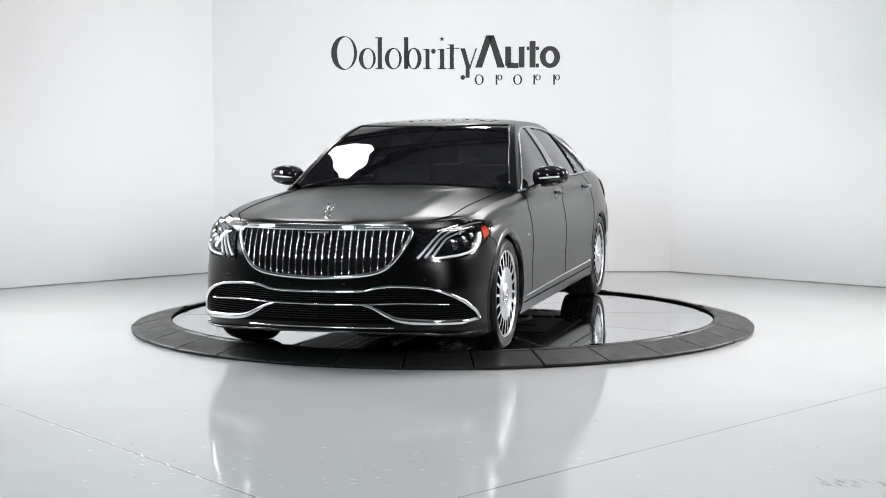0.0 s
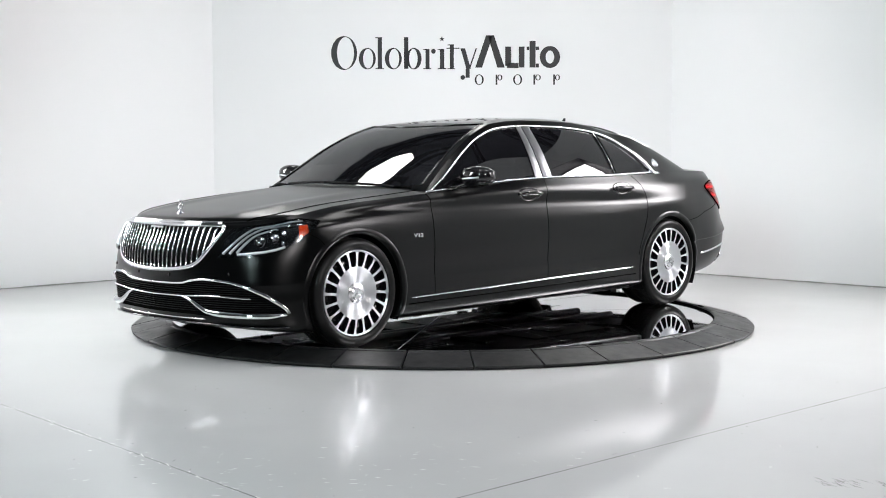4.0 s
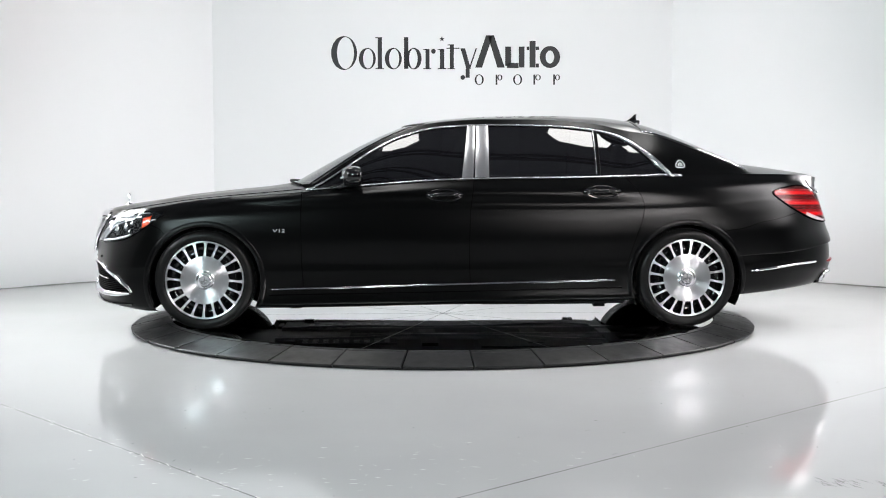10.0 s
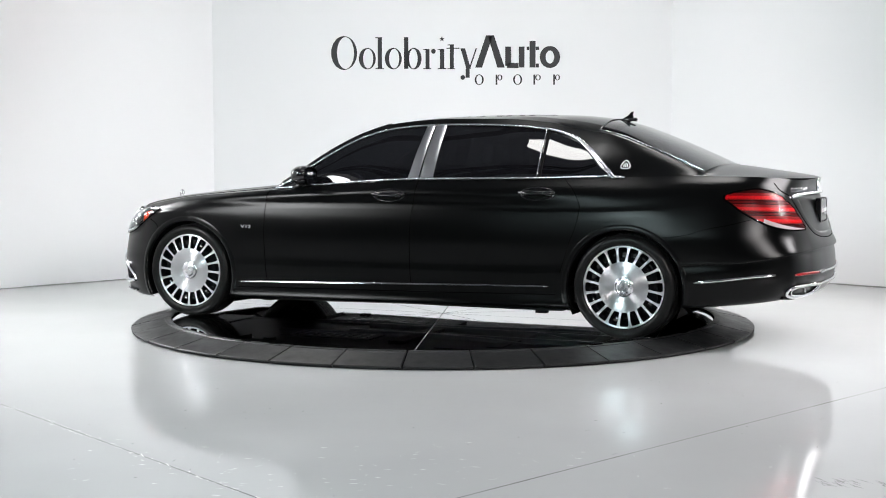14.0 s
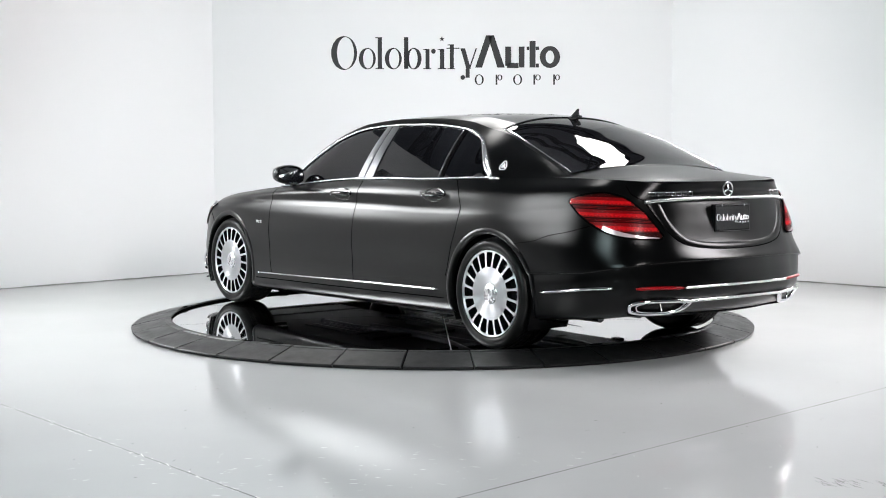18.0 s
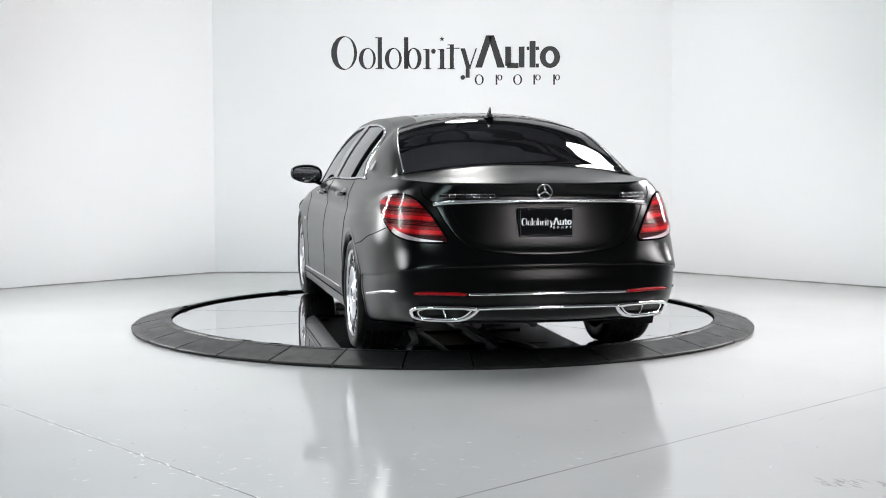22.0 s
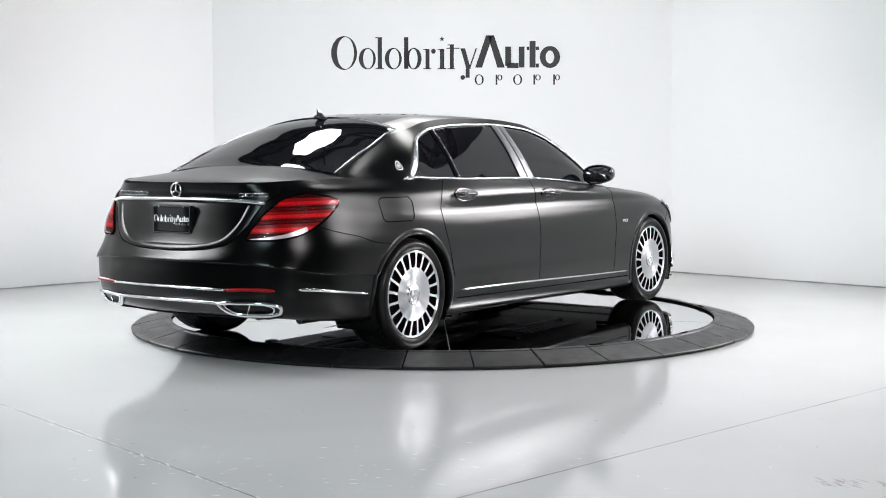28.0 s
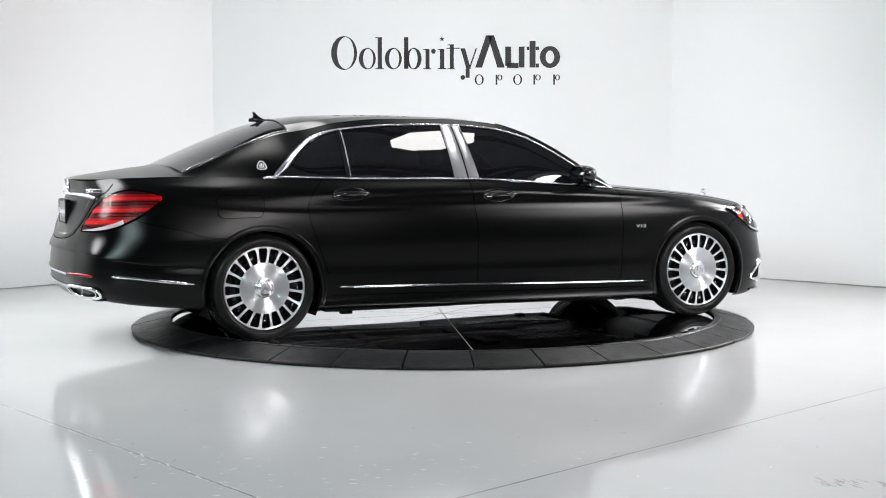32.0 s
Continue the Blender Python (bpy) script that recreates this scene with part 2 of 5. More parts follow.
slab("ceiling", (-9.2, -14.7, HALL_H), (9.2, 7.2, HALL_H + 0.2), M_STUDIO, "grey hall ceiling", "ceiling")
for i in range(8):
    y = -9.5 + i * 2.1
    bm = box_bm((-9, y - 0.08, 5.72), (9, y + 0.08, 5.82))
    box_bm((-9, y - 0.08, 6.3), (9, y + 0.08, 6.398), bm=bm)
    for k in range(24):
        m = Matrix.Translation((-9 + (k + .5) * .75, y, 6.06)) @ pose(0, 0, 0, 0, 38 if k % 2 else -38, 0)
        box_bm((-0.47, -0.025, -0.03), (0.47, 0.025, 0.03), bm=bm, m=m)
    tagged(part("roof_truss", bm, M_BEAM), "dark steel lattice truss under the ceiling", "truss", "trusses under the ceiling")


def softbox(x, y, z, rad, tilt_to):
    root = new("softbox")
    root.matrix_basis = look((x, y, z), tilt_to)
    v, f = lathe([(rad, 0.0), (rad, 0.03), (rad - 0.02, 0.05), (0.12, 0.38), (0.10, 0.50), (0.0, 0.50)], 8)
    part("housing", mesh_of("housing", v, f, M_DARK), None, root, "black cloth housing")
    v, f = lathe([(0.0, 0.012), (rad - 0.012, 0.012)], 8)
    part("diffuser", mesh_of("diffuser", v, [q[::-1] for q in f], M_DIFF), None, root, "glowing white diffuser")
    bm = bmesh.new()
    bmesh.ops.create_cone(bm, cap_ends=True, segments=10, radius1=0.02, radius2=0.02, depth=HALL_H - z - .4,
                          matrix=root.matrix_basis.inverted() @ Matrix.Translation((x, y, (HALL_H + z + .4) / 2)))
    part("drop_rod", bm, M_BEAM, root)
    return tagged(root, "octagonal studio softbox with a glowing white diffuser", "softbox", "softboxes round the turntable")


for sx_, sy_, sz_ in ((-1.9, 2.6, 4.8), (2.45, 2.8, 4.8), (1.72, -1.2, 4.8), (-0.48, -1.75, 4.8), (0.2, 4.1, 4.8)):
    softbox(sx_, sy_, sz_, 0.46 if sy_ < 4 else 0.36, (sx_ * 0.8, sy_ * 0.8, 0.0) if sy_ < 0 else (0, -1.8, 0.6))


def key_light(x, y, z, hw, hh, tgt, diff, cool):
    """A tall rectangular softbox on a stand; its diffuser looks at tgt."""
    root = new("studio_light")
    way = (Vector(tgt) - Vector((x, y, z))).normalized()
    root.matrix_basis = look((x, y, z), tgt)
    part("diffuser", box_bm((-hw, -hh, 0), (hw, hh, .006), .002), diff, root, "glowing white diffuser" if not cool else "glowing cool white diffuser")
    v = [(-hw - .02, -hh - .02, .0), (hw + .02, -hh - .02, .0), (hw + .02, hh + .02, .0), (-hw - .02, hh + .02, .0), (-.1, -.1, .45), (.1, -.1, .45), (.1, .1, .45), (-.1, .1, .45)]
    part("housing", mesh_of("housing", v, [(0, 4, 5, 1), (1, 5, 6, 2), (2, 6, 7, 3), (3, 7, 4, 0), (4, 7, 6, 5)], M_DARK), None, root, "black cloth housing")
    # added unseen hood: keeps side spill off the near floor and the hall
    e0, e1, dp = (hw + .02, hh + .02), (hw + .10, hh + .10), -.42
    v = [(a_ * e[0], b_ * e[1], z_) for e, z_ in ((e0, .0), (e1, dp)) for a_, b_ in ((-1, -1), (1, -1), (1, 1), (-1, 1))]
    part("hood", mesh_of("hood", v, [(i, (i + 1) % 4, 4 + (i + 1) % 4, 4 + i) for i in range(4)], M_DARK), None, root, "black cloth hood added round the diffuser to block its side spill")
    inv = root.matrix_basis.inverted()
    c = root.matrix_basis @ Vector((0, 0, .45))
    bm = bmesh.new()
    bmesh.ops.create_cone(bm, cap_ends=True, segments=10, radius1=.018, radius2=.018, depth=c.z, matrix=inv @ Matrix.Translation((c.x, c.y, c.z / 2)))
    part("stand", bm, M_BEAM, root)
    for k in range(3):
        a_ = math.radians(120 * k + 20)
        L = [inv @ Vector((c.x, c.y, .5)), inv @ Vector((c.x + .5 * math.cos(a_), c.y + .5 * math.sin(a_), .012))]
        part("leg", tube("leg", [tuple(q) for q in L], .011, M_BEAM, sides=6, up=(.3, .2, 1)), None, root)
    return tagged(root, "tall rectangular studio light on a black stand", "studio light", "studio lights beside the turntable")


key_light(-4.3, -2.5, 2.9, .42, .80, (0, -.4, 1.0), M_KEY_W, True)
key_light(4.3, -2.5, 2.9, .42, .80, (0, -.4, 1.0), M_KEY_E, False)
key_light(-4.55, 1.0, 2.5, .40, .80, (0, -.6, .9), M_KEY_W, True)
key_light(4.55, 1.0, 2.5, .40, .80, (0, -.6, .9), M_KEY_E, False)
key_light(-3.7, -8.7, 3.4, .45, .70, (0, -.6, .8), M_FRONT_W, True)
key_light(3.8, -8.7, 3.4, .45, .70, (0, -.6, .8), M_FRONT_E, False)

# grey sealant along the foot of the white walls
SEAL = [(-SX, BACK_Y - SLANT), (-HALF_W, BACK_Y), (HALF_W, BACK_Y), (SX, BACK_Y - SLANT)]
for (ax_, ay_), (bx_, by_) in zip(SEAL, SEAL[1:]):
    L = np.linspace((ax_, ay_ - .002, .004), (bx_, by_ - .002, .004), 40)
    L[:, 2] += np.random.uniform(-.002, .002, 40)
    tagged(part("baseboard", tube("baseboard", L, np.random.uniform(.004, .008, 40), M_SEAL, sides=6)), "thin grey sealant line at the foot of the wall", "trim", kind="structure")

# ---------------------------------------------------------------- turntable
RIM_R, OUT_R, RIM_Z, TILES = 2.042, 2.33, 0.083, 34
ring_root = tagged(new("turntable_ring"), "black rubber ramp ring of bolted tiles round the turntable", "turntable ring")
v, f = lathe([(RIM_R - 0.004, -0.0), (RIM_R - 0.004, RIM_Z - 0.008), (OUT_R - 0.034, 0.012), (OUT_R - 0.034, 0.0)], 136)
part("ring_base", mesh_of("ring_base", v, f, M_SEAM), None, ring_root)
tile_me = None
step = 2 * math.pi / TILES
prof = [(RIM_R, 0.03), (RIM_R, RIM_Z - 0.006), (RIM_R + 0.006, RIM_Z), (RIM_R + 0.045, RIM_Z - 0.002), (RIM_R + 0.05, RIM_Z - 0.007), (OUT_R - 0.02, 0.029), (OUT_R - 0.003, 0.025), (OUT_R, 0.022), (OUT_R - 0.003, 0.012), (OUT_R - 0.024, 0.010), (OUT_R - 0.026, 0.0)]
vv, ff = [], []
NA = 7
for i in range(NA):
    a = (i / (NA - 1) - 0.5) * (step - 0.0052)
    for r, h in prof:
        vv.append((r * math.cos(a), r * math.sin(a), h))
K = len(prof)
for i in range(NA - 1):
    for j in range(K - 1):
        ff.append((i * K + j, i * K + j + 1, (i + 1) * K + j + 1, (i + 1) * K + j))
ff.append(tuple(range(K))[::-1])
ff.append(tuple(range((NA - 1) * K, NA * K)))
tile_me = mesh_of("rubber_tile", vv, ff, M_RUBBER)
for i in range(TILES):
    ob = new("rubber_tile", tile_me)
    ob.parent = ring_root
    ob.matrix_basis = pose(random.uniform(-0.002, 0.002), random.uniform(-0.002, 0.002), random.uniform(-0.0015, 0.0005), 0, 0, -90 - 6.0 + math.degrees(step) * (i + 0.5))

for a in (-128, -121, -62, -38, 172, 8, 47, 133):
    bm = box_bm((RIM_R + .004, -.045, RIM_Z - .010), (RIM_R + .026, .045, RIM_Z + .004), .003)
    clip = part("ring_clip", bm, M_SEAM, ring_root)
    clip.matrix_basis = pose(0, 0, 0, 0, 0, a)

disc = tagged(new("turntable_disc"), "polished black turning disc with radial joints under the car", "turntable disc")
v, f = lathe([(0.0, -0.005), (RIM_R - 0.012, -0.005), (RIM_R - 0.012, -0.05), (0, -0.05)], 96)
part("disc_base", mesh_of("disc_base", v, f, M_JOINT), None, disc)
SECT = 10
for i in range(SECT):
    a0, a1 = math.radians(360 / SECT * i), math.radians(360 / SECT * (i + 1))
    gap = 0.0034
    vv, n_ = [], 25
    mid = Vector((math.cos((a0 + a1) / 2), math.sin((a0 + a1) / 2), 0)) * gap / math.sin(math.pi / SECT)
    rim = [(mid.x + (RIM_R - 0.02) * math.cos(a0 + (a1 - a0) * k / (n_ - 1)), mid.y + (RIM_R - 0.02) * math.sin(a0 + (a1 - a0) * k / (n_ - 1))) for k in range(n_)]
    loop = [(mid.x, mid.y)] + rim
    vv = [(x, y, 0.0) for x, y in loop] + [(x, y, -0.0045) for x, y in loop]
    k = len(loop)
    ff = [tuple(range(k)), tuple(range(2 * k - 1, k - 1, -1))] + [(q, q + k, (q + 1) % k + k, (q + 1) % k) for q in range(k)]
    part("disc_panel", mesh_of("disc_panel", vv, ff, M_DISC), None, disc)

# ---------------------------------------------------------------- car: body surface
car = tagged(new("car"), "long satin black luxury saloon with chrome trim, standing on a turntable", "car")
AX, HUB_Z, ARCH = 1.6825, 0.337, 0.389
SIDE_X = [2.05, 1.68, 1.0, 0.0, -1.0, -1.68, -2.1, -2.45]


def hull_row(front, ys, zs, rear):
    return [*front, *zip(SIDE_X, ys, zs), *rear]


# sections of the left body side, from the underside up to the belt line
underside = hull_row([(2.44, 0, .17), (2.42, .3, .165), (2.34, .56, .155), (2.20, .74, .14)], [.84, .86, .86, .86, .86, .87, .86, .80],
             [.13, .15, .15, .165, .18, .2, .22, .25], [(-2.58, .70, .27), (-2.68, .5, .28), (-2.73, .25, .28), (-2.75, 0, .28)])
skirt = hull_row([(2.56, 0, .20), (2.53, .3, .195), (2.44, .6, .185), (2.28, .79, .17)], [.90, .925, .915, .915, .92, .93, .91, .86],
             [.16, .18, .19, .20, .215, .22, .24, .27], [(-2.66, .76, .29), (-2.77, .54, .31), (-2.82, .27, .31), (-2.84, 0, .31)])
sill_line = hull_row([(2.57, 0, .32), (2.54, .3, .32), (2.455, .6, .31), (2.31, .80, .30)], [.915, .94, .932, .932, .938, .95, .93, .885],
             [.31, .32, .32, .33, .335, .34, .36, .38], [(-2.70, .77, .39), (-2.82, .55, .40), (-2.87, .28, .41), (-2.885, 0, .41)])
lower_side = hull_row([(2.585, 0, .47), (2.555, .3, .47), (2.465, .6, .46), (2.32, .80, .46)], [.918, .945, .928, .925, .932, .953, .93, .89],
             [.47, .48, .48, .48, .49, .5, .52, .54], [(-2.71, .78, .585), (-2.82, .55, .605), (-2.87, .28, .61), (-2.885, 0, .61)])
mid_side = hull_row([(2.575, 0, .62), (2.545, .3, .62), (2.445, .6, .62), (2.29, .79, .62)], [.91, .94, .935, .932, .938, .955, .945, .895],
             [.63, .64, .64, .65, .65, .66, .67, .68], [(-2.69, .765, .69), (-2.80, .55, .70), (-2.84, .28, .70), (-2.85, 0, .70)])
crease = hull_row([(2.53, 0, .73), (2.51, .3, .73), (2.40, .59, .73), (2.23, .765, .74)], [.89, .928, .938, .94, .945, .947, .918, .858],
             [.755, .765, .77, .78, .78, .78, .79, .80], [(-2.66, .735, .80), (-2.75, .54, .82), (-2.79, .28, .83), (-2.80, 0, .83)])
shoulder = hull_row([(2.515, 0, .785), (2.49, .3, .785), (2.36, .57, .785), (2.18, .735, .795)], [.84, .885, .922, .93, .935, .925, .885, .815],
             [.815, .85, .865, .88, .87, .87, .90, .93], [(-2.62, .69, .95), (-2.71, .52, .97), (-2.75, .27, .98), (-2.76, 0, .98)])
belt = hull_row([(2.49, 0, .80), (2.455, .3, .80), (2.34, .54, .806), (2.19, .69, .822)], [.785, .815, .85, .86, .858, .832, .778, .722],
             [.848, .905, .957, 1.03, 1.045, 1.065, 1.075, 1.07], [(-2.62, .62, 1.06), (-2.73, .48, 1.045), (-2.77, .25, 1.05), (-2.785, 0, 1.055)])
NET = np.array([underside, skirt, sill_line, lower_side, mid_side, crease, shoulder, belt])

# finer rows: the scoop over the sills, the crease along the doors and the roll below the windows
NET[4, 10:13, 1] = .926, .872, .752
NET[3, 6:9, 1] = .936, .936, .940
NET[4, 6:9, 1], NET[4, 6:9, 2] = (.944, .944, .948), (.62, .625, .625)
NET[5, 6:9, 1], NET[5, 6:9, 2] = (.935, .934, .939), (.745, .75, .75)
NET[6, 5:10, 1] = .887, .907, .906, .913, .928
NET[0, 10:14, 1] = .81, .73, .62, .44
NET[1, 10:14, 1] = .885, .81, .70, .50
NET[2, 10:13, 1] = .915, .865, .755
NET[:7, :3, 0] -= .012
NET[3, 12:16, 0] -= .008
NET[4, 12:16, 0] += .010
SCOOP = NET[2] * .5 + NET[3] * .5
SCOOP[5:10, 1] = .942, .937, .937, .942, .954
DIP = NET[5] * .4 + NET[6] * .6
DIP[5:10, 1], DIP[5:10, 2] = (.912, .9205, .919, .9255, .939), (.815, .822, .828, .825, .835)
ROLL = NET[6] * .5 + NET[7] * .5
ROLL[5:12, 1], ROLL[5:12, 2] = (.862, .898, .906, .908, .895, .848, .775), (.880, .920, .955, .955, .970, 1.0, 1.015)
NET[4, 10:12, 1] += .010
NET[5, 10:12, 1] -= .004
STEP = .5625 * (SCOOP + NET[3]) - .0625 * (NET[2] + NET[4])
STEP[10, 2] = NET[3, 10, 2] - .018
STEP[10:12, 1] -= .010
STEP[11:, 0], STEP[11:, 2] = NET[3, 11:, 0] + np.array([.004, .012, .015, .015, .015]), NET[3, 11:, 2] - .014
NET = np.stack([*NET[:3], SCOOP, STEP, *NET[3:6], DIP, NET[6], ROLL, NET[7]])
VTOP = len(NET) - 1


def bent(C, t):
    """Smooth line through C (first axis) at t, whole numbers falling on the given places."""
    t = np.asarray(t, float)
    k = np.clip(np.floor(t).astype(int), 0, len(C) - 4)
    s_ = (t - k).reshape(-1, *([1] * (C.ndim - 1)))
    a, b, c, d = C[k], C[k + 1], C[k + 2], C[k + 3]
    return 0.5 * (2 * b + (c - a) * s_ + (2 * a - 5 * b + 4 * c - d) * s_ ** 2 + (3 * b - a - 3 * c + d) * s_ ** 3)


def hull(u, v):
    """Places on the left half of the body: u 0 (nose) to 15 (tail), v 0 (underside) to VTOP (fender top)."""
    flip = np.array([1, -1, 1])
    C = np.concatenate([NET[:, 1:2] * flip, NET, NET[:, -2:-1] * flip], 1)
    C = np.concatenate([2 * C[:1] - C[1:2], C, 2 * C[-1:] - C[-2:-1]], 0)
    R = bent(C, v)                                  # rows at v
    return np.swapaxes(bent(np.swapaxes(R, 0, 1), u), 0, 1)   # [v, u, 3]


U = np.linspace(0, 15, 301)
V = np.linspace(0, VTOP, 101)
SURF = np.swapaxes(hull(U, V), 0, 1)                # [u, v, 3]


def normals_of(P):
    n = np.cross(np.gradient(P, axis=0), np.gradient(P, axis=1))
    return n / (np.linalg.norm(n, axis=2, keepdims=True) + 1e-12)


NORM = normals_of(SURF)
TURNED = NORM[150, 40, 1] < 0
if TURNED:
    NORM = -NORM
UD, VD = np.linspace(0, 15, 601), np.linspace(0, VTOP, 161)
DENSE = np.swapaxes(hull(UD, VD), 0, 1)
DNORM = normals_of(DENSE)
if DNORM[300, 70, 1] < 0:
    DNORM = -DNORM
DFLAT, NFLAT = DENSE.reshape(-1, 3), DNORM.reshape(-1, 3)
UFLAT = np.repeat(UD, len(VD))


TREES = {}


def tree_of(mode):
    """Search tree over the body's dense places, for one way of laying on."""
    if mode not in TREES:
        w = {"near": (1, 1, 1), "side": (1, 0, 1), "front": (0, 1, 1), "rear": (0, 1, 1)}[mode]
        ok = {"near": UFLAT >= 0, "side": (UFLAT > 3.2) & (UFLAT < 12.5), "front": UFLAT < 5, "rear": UFLAT > 10.5}[mode]
        D, N = DFLAT[ok], NFLAT[ok]
        kd = kdtree.KDTree(len(D))
        for i, p in enumerate((D * np.array(w)).tolist()):
            kd.insert(p, i)
        kd.balance()
        TREES[mode] = (w, D, N, kd)
    return TREES[mode]


def onto(pts, off=0.0, mode="near"):
    """Lays places onto the left body side, off metres outwards. mode: near, side (x and z count), front or rear (y and z count)."""
    pts = np.asarray(pts, float).reshape(-1, 3)
    w, D, N, kd = tree_of(mode)
    out = []
    for p in pts:
        i = kd.find((p[0] * w[0], p[1] * w[1], p[2] * w[2]))[1]
        g, n = D[i], N[i]
        if mode == "near":
            q = p - np.dot(p - g, n) * n
        else:
            ax = 1 if mode == "side" else 0
            q = p.copy()
            rest = [a for a in range(3) if a != ax]
            q[ax] = g[ax] - sum(n[a] * (p[a] - g[a]) for a in rest) / n[ax] if abs(n[ax]) > 0.15 else g[ax]
        out.append(q + off * n)
    return np.array(out)


def mirrored(P):
    return np.asarray(P, float) * np.array([1, -1, 1])


def both(name, make, parents=None, label=""):
    """Builds a part on the left and on the right: make(flip) returns a mesh."""
    obs = []
    for k, s_ in enumerate((1, -1)):
        ob = part(name, make(s_), None, parents[k] if parents else car, label)
        obs.append(ob)
    return obs


SGN = lambda s_: np.array([1, s_, 1])

# cut the wheel arches into the sheet
P0 = SURF.copy()
inside = np.zeros(P0.shape[:2], bool)
for ax in (AX, -AX):
    dx, dz = P0[..., 0] - ax, P0[..., 2] - HUB_Z
    d = np.hypot(dx, dz)
    ins = d < ARCH
    inside |= ins
    k = ins & (P0[..., 2] > 0.0)
    r = np.where(k, ARCH / np.maximum(d, 1e-6), 1)
    up = P0[..., 2] >= HUB_Z - 0.02
    P0[..., 0] = np.where(k & up, ax + dx * r, np.where(k & ~up, ax + np.sign(dx) * np.sqrt(np.maximum(ARCH ** 2 - dz ** 2, 1e-6)), P0[..., 0]))
    P0[..., 2] = np.where(k & up, HUB_Z + dz * r, P0[..., 2])


def seam_rear(z):
    return np.interp(z, [.32, .40, .64, .82, .92, 1.03], [-1.22, -1.24, -1.32, -1.38, -1.37, -1.27])


def region(u, x, y, z):
    if u > 12.1 and y < 0.64 - 0.5 * max(0, 0.95 - z) and z > 0.70:
        return "trunk_face"
    if x > 1.75 and z < 0.735:
        return "front_bumper"
    if x < -1.9 and z < np.interp(x, [-2.66, -2.46, -2.10, -1.9], [0.76, 0.80, 0.72, 0.70]):
        return "rear_bumper"
    if x > 1.01:
        return "fender"
    if z < 0.30 and x > -1.35:
        return "sill"
    if x > -0.16:
        return "front_door"
    if x > seam_rear(z):
        return "rear_door"
    return "quarter_panel"


faces = {}
nv_ = len(V)
for i in range(len(U) - 1):
    for j in range(nv_ - 1):
        q = [(i, j), (i + 1, j), (i + 1, j + 1), (i, j + 1)]
        if all(inside[a] for a in q):
            continue
        c = sum(SURF[a] for a in q) / 4
        faces.setdefault(region((U[i] + U[i + 1]) / 2, *c), []).append([a * nv_ + b for a, b in q])

PANEL = {}
PF, NF = P0.reshape(-1, 3), NORM.reshape(-1, 3)


def panel_mesh(name, quads, sides):
    verts, fs, ns = [], [], []
    for s_ in sides:
        used = sorted({a for q in quads for a in q})
        at = {a: len(verts) + k for k, a in enumerate(used)}
        verts += [tuple(PF[a] * SGN(s_)) for a in used]
        ns += [tuple(NF[a] * SGN(s_)) for a in used]
        fs += [tuple(at[a] for a in (q[::-1] if (s_ > 0) == TURNED else q)) for q in quads]
    me = mesh_of(name, verts, fs, M_PAINT, True)
    me.normals_split_custom_set_from_vertices(ns)
    return me


for nm, quads in faces.items():
    if nm in ("front_bumper", "rear_bumper", "trunk_face"):
        PANEL[nm] = [part("trunk_lid" if nm == "trunk_face" else nm, panel_mesh(nm, quads, (1, -1)), None, car)] * 2
    else:
        PANEL[nm] = [part(nm, panel_mesh(nm, quads, (s_,)), None, car) for s_ in (1, -1)]


# top line of the side, as functions of x
TOPROW = np.swapaxes(hull(np.linspace(4, 11, 400), np.array([float(VTOP)])), 0, 1)[:, 0]
EDGE_Y = lambda x: np.interp(x, TOPROW[::-1, 0], TOPROW[::-1, 1])
EDGE_Z = lambda x: np.interp(x, TOPROW[::-1, 0], TOPROW[::-1, 2])

# cabin: middle line, roof rail and window top, by x
MID = [(1.20, .955), (1.13, .995), (1.00, 1.070), (.78, 1.192), (.57, 1.303), (.35, 1.40), (.22, 1.445), (-.08, 1.485), (-.38, 1.502), (-.73, 1.507),
       (-1.16, 1.494), (-1.32, 1.477), (-1.5, 1.437), (-1.81, 1.32), (-2.02, 1.228), (-2.195, 1.150), (-2.207, 1.146), (-2.28, 1.137), (-2.40, 1.120), (-2.60, 1.090), (-2.72, 1.070), (-2.785, 1.055)]
RAIL_Z = [(1.10, .905), (.95, 1.0), (.84, 1.075), (.53, 1.275), (.33, 1.37), (.09, 1.44), (-.3, 1.468), (-.7, 1.465), (-1.07, 1.435), (-1.3, 1.385),
          (-1.5, 1.352), (-1.8, 1.245), (-2.1, 1.121), (-2.185, 1.086), (-2.3, 1.075)]
RAIL_Y = [(1.10, .85), (.95, .815), (.84, .785), (.53, .705), (.33, .657), (.09, .607), (-.3, .575), (-.7, .575), (-1.07, .58), (-1.3, .60), (-1.5, .64),
          (-1.8, .69), (-2.1, .717), (-2.3, .735)]
WIN_Z = [(.95, .975), (.84, 1.035), (.53, 1.235), (.33, 1.335), (.09, 1.40), (-.14, 1.42), (-.3, 1.425), (-.66, 1.42), (-1.07, 1.385), (-1.27, 1.325),
         (-1.42, 1.22), (-1.52, 1.12), (-1.58, 1.075)]


def curve_of(tab):
    a = np.array(tab)
    return lambda x: pchip(a[:, 0], a[:, 1], x)


mid_z, rail_z, rail_y, win_z = map(curve_of, (MID, RAIL_Z, RAIL_Y, WIN_Z))


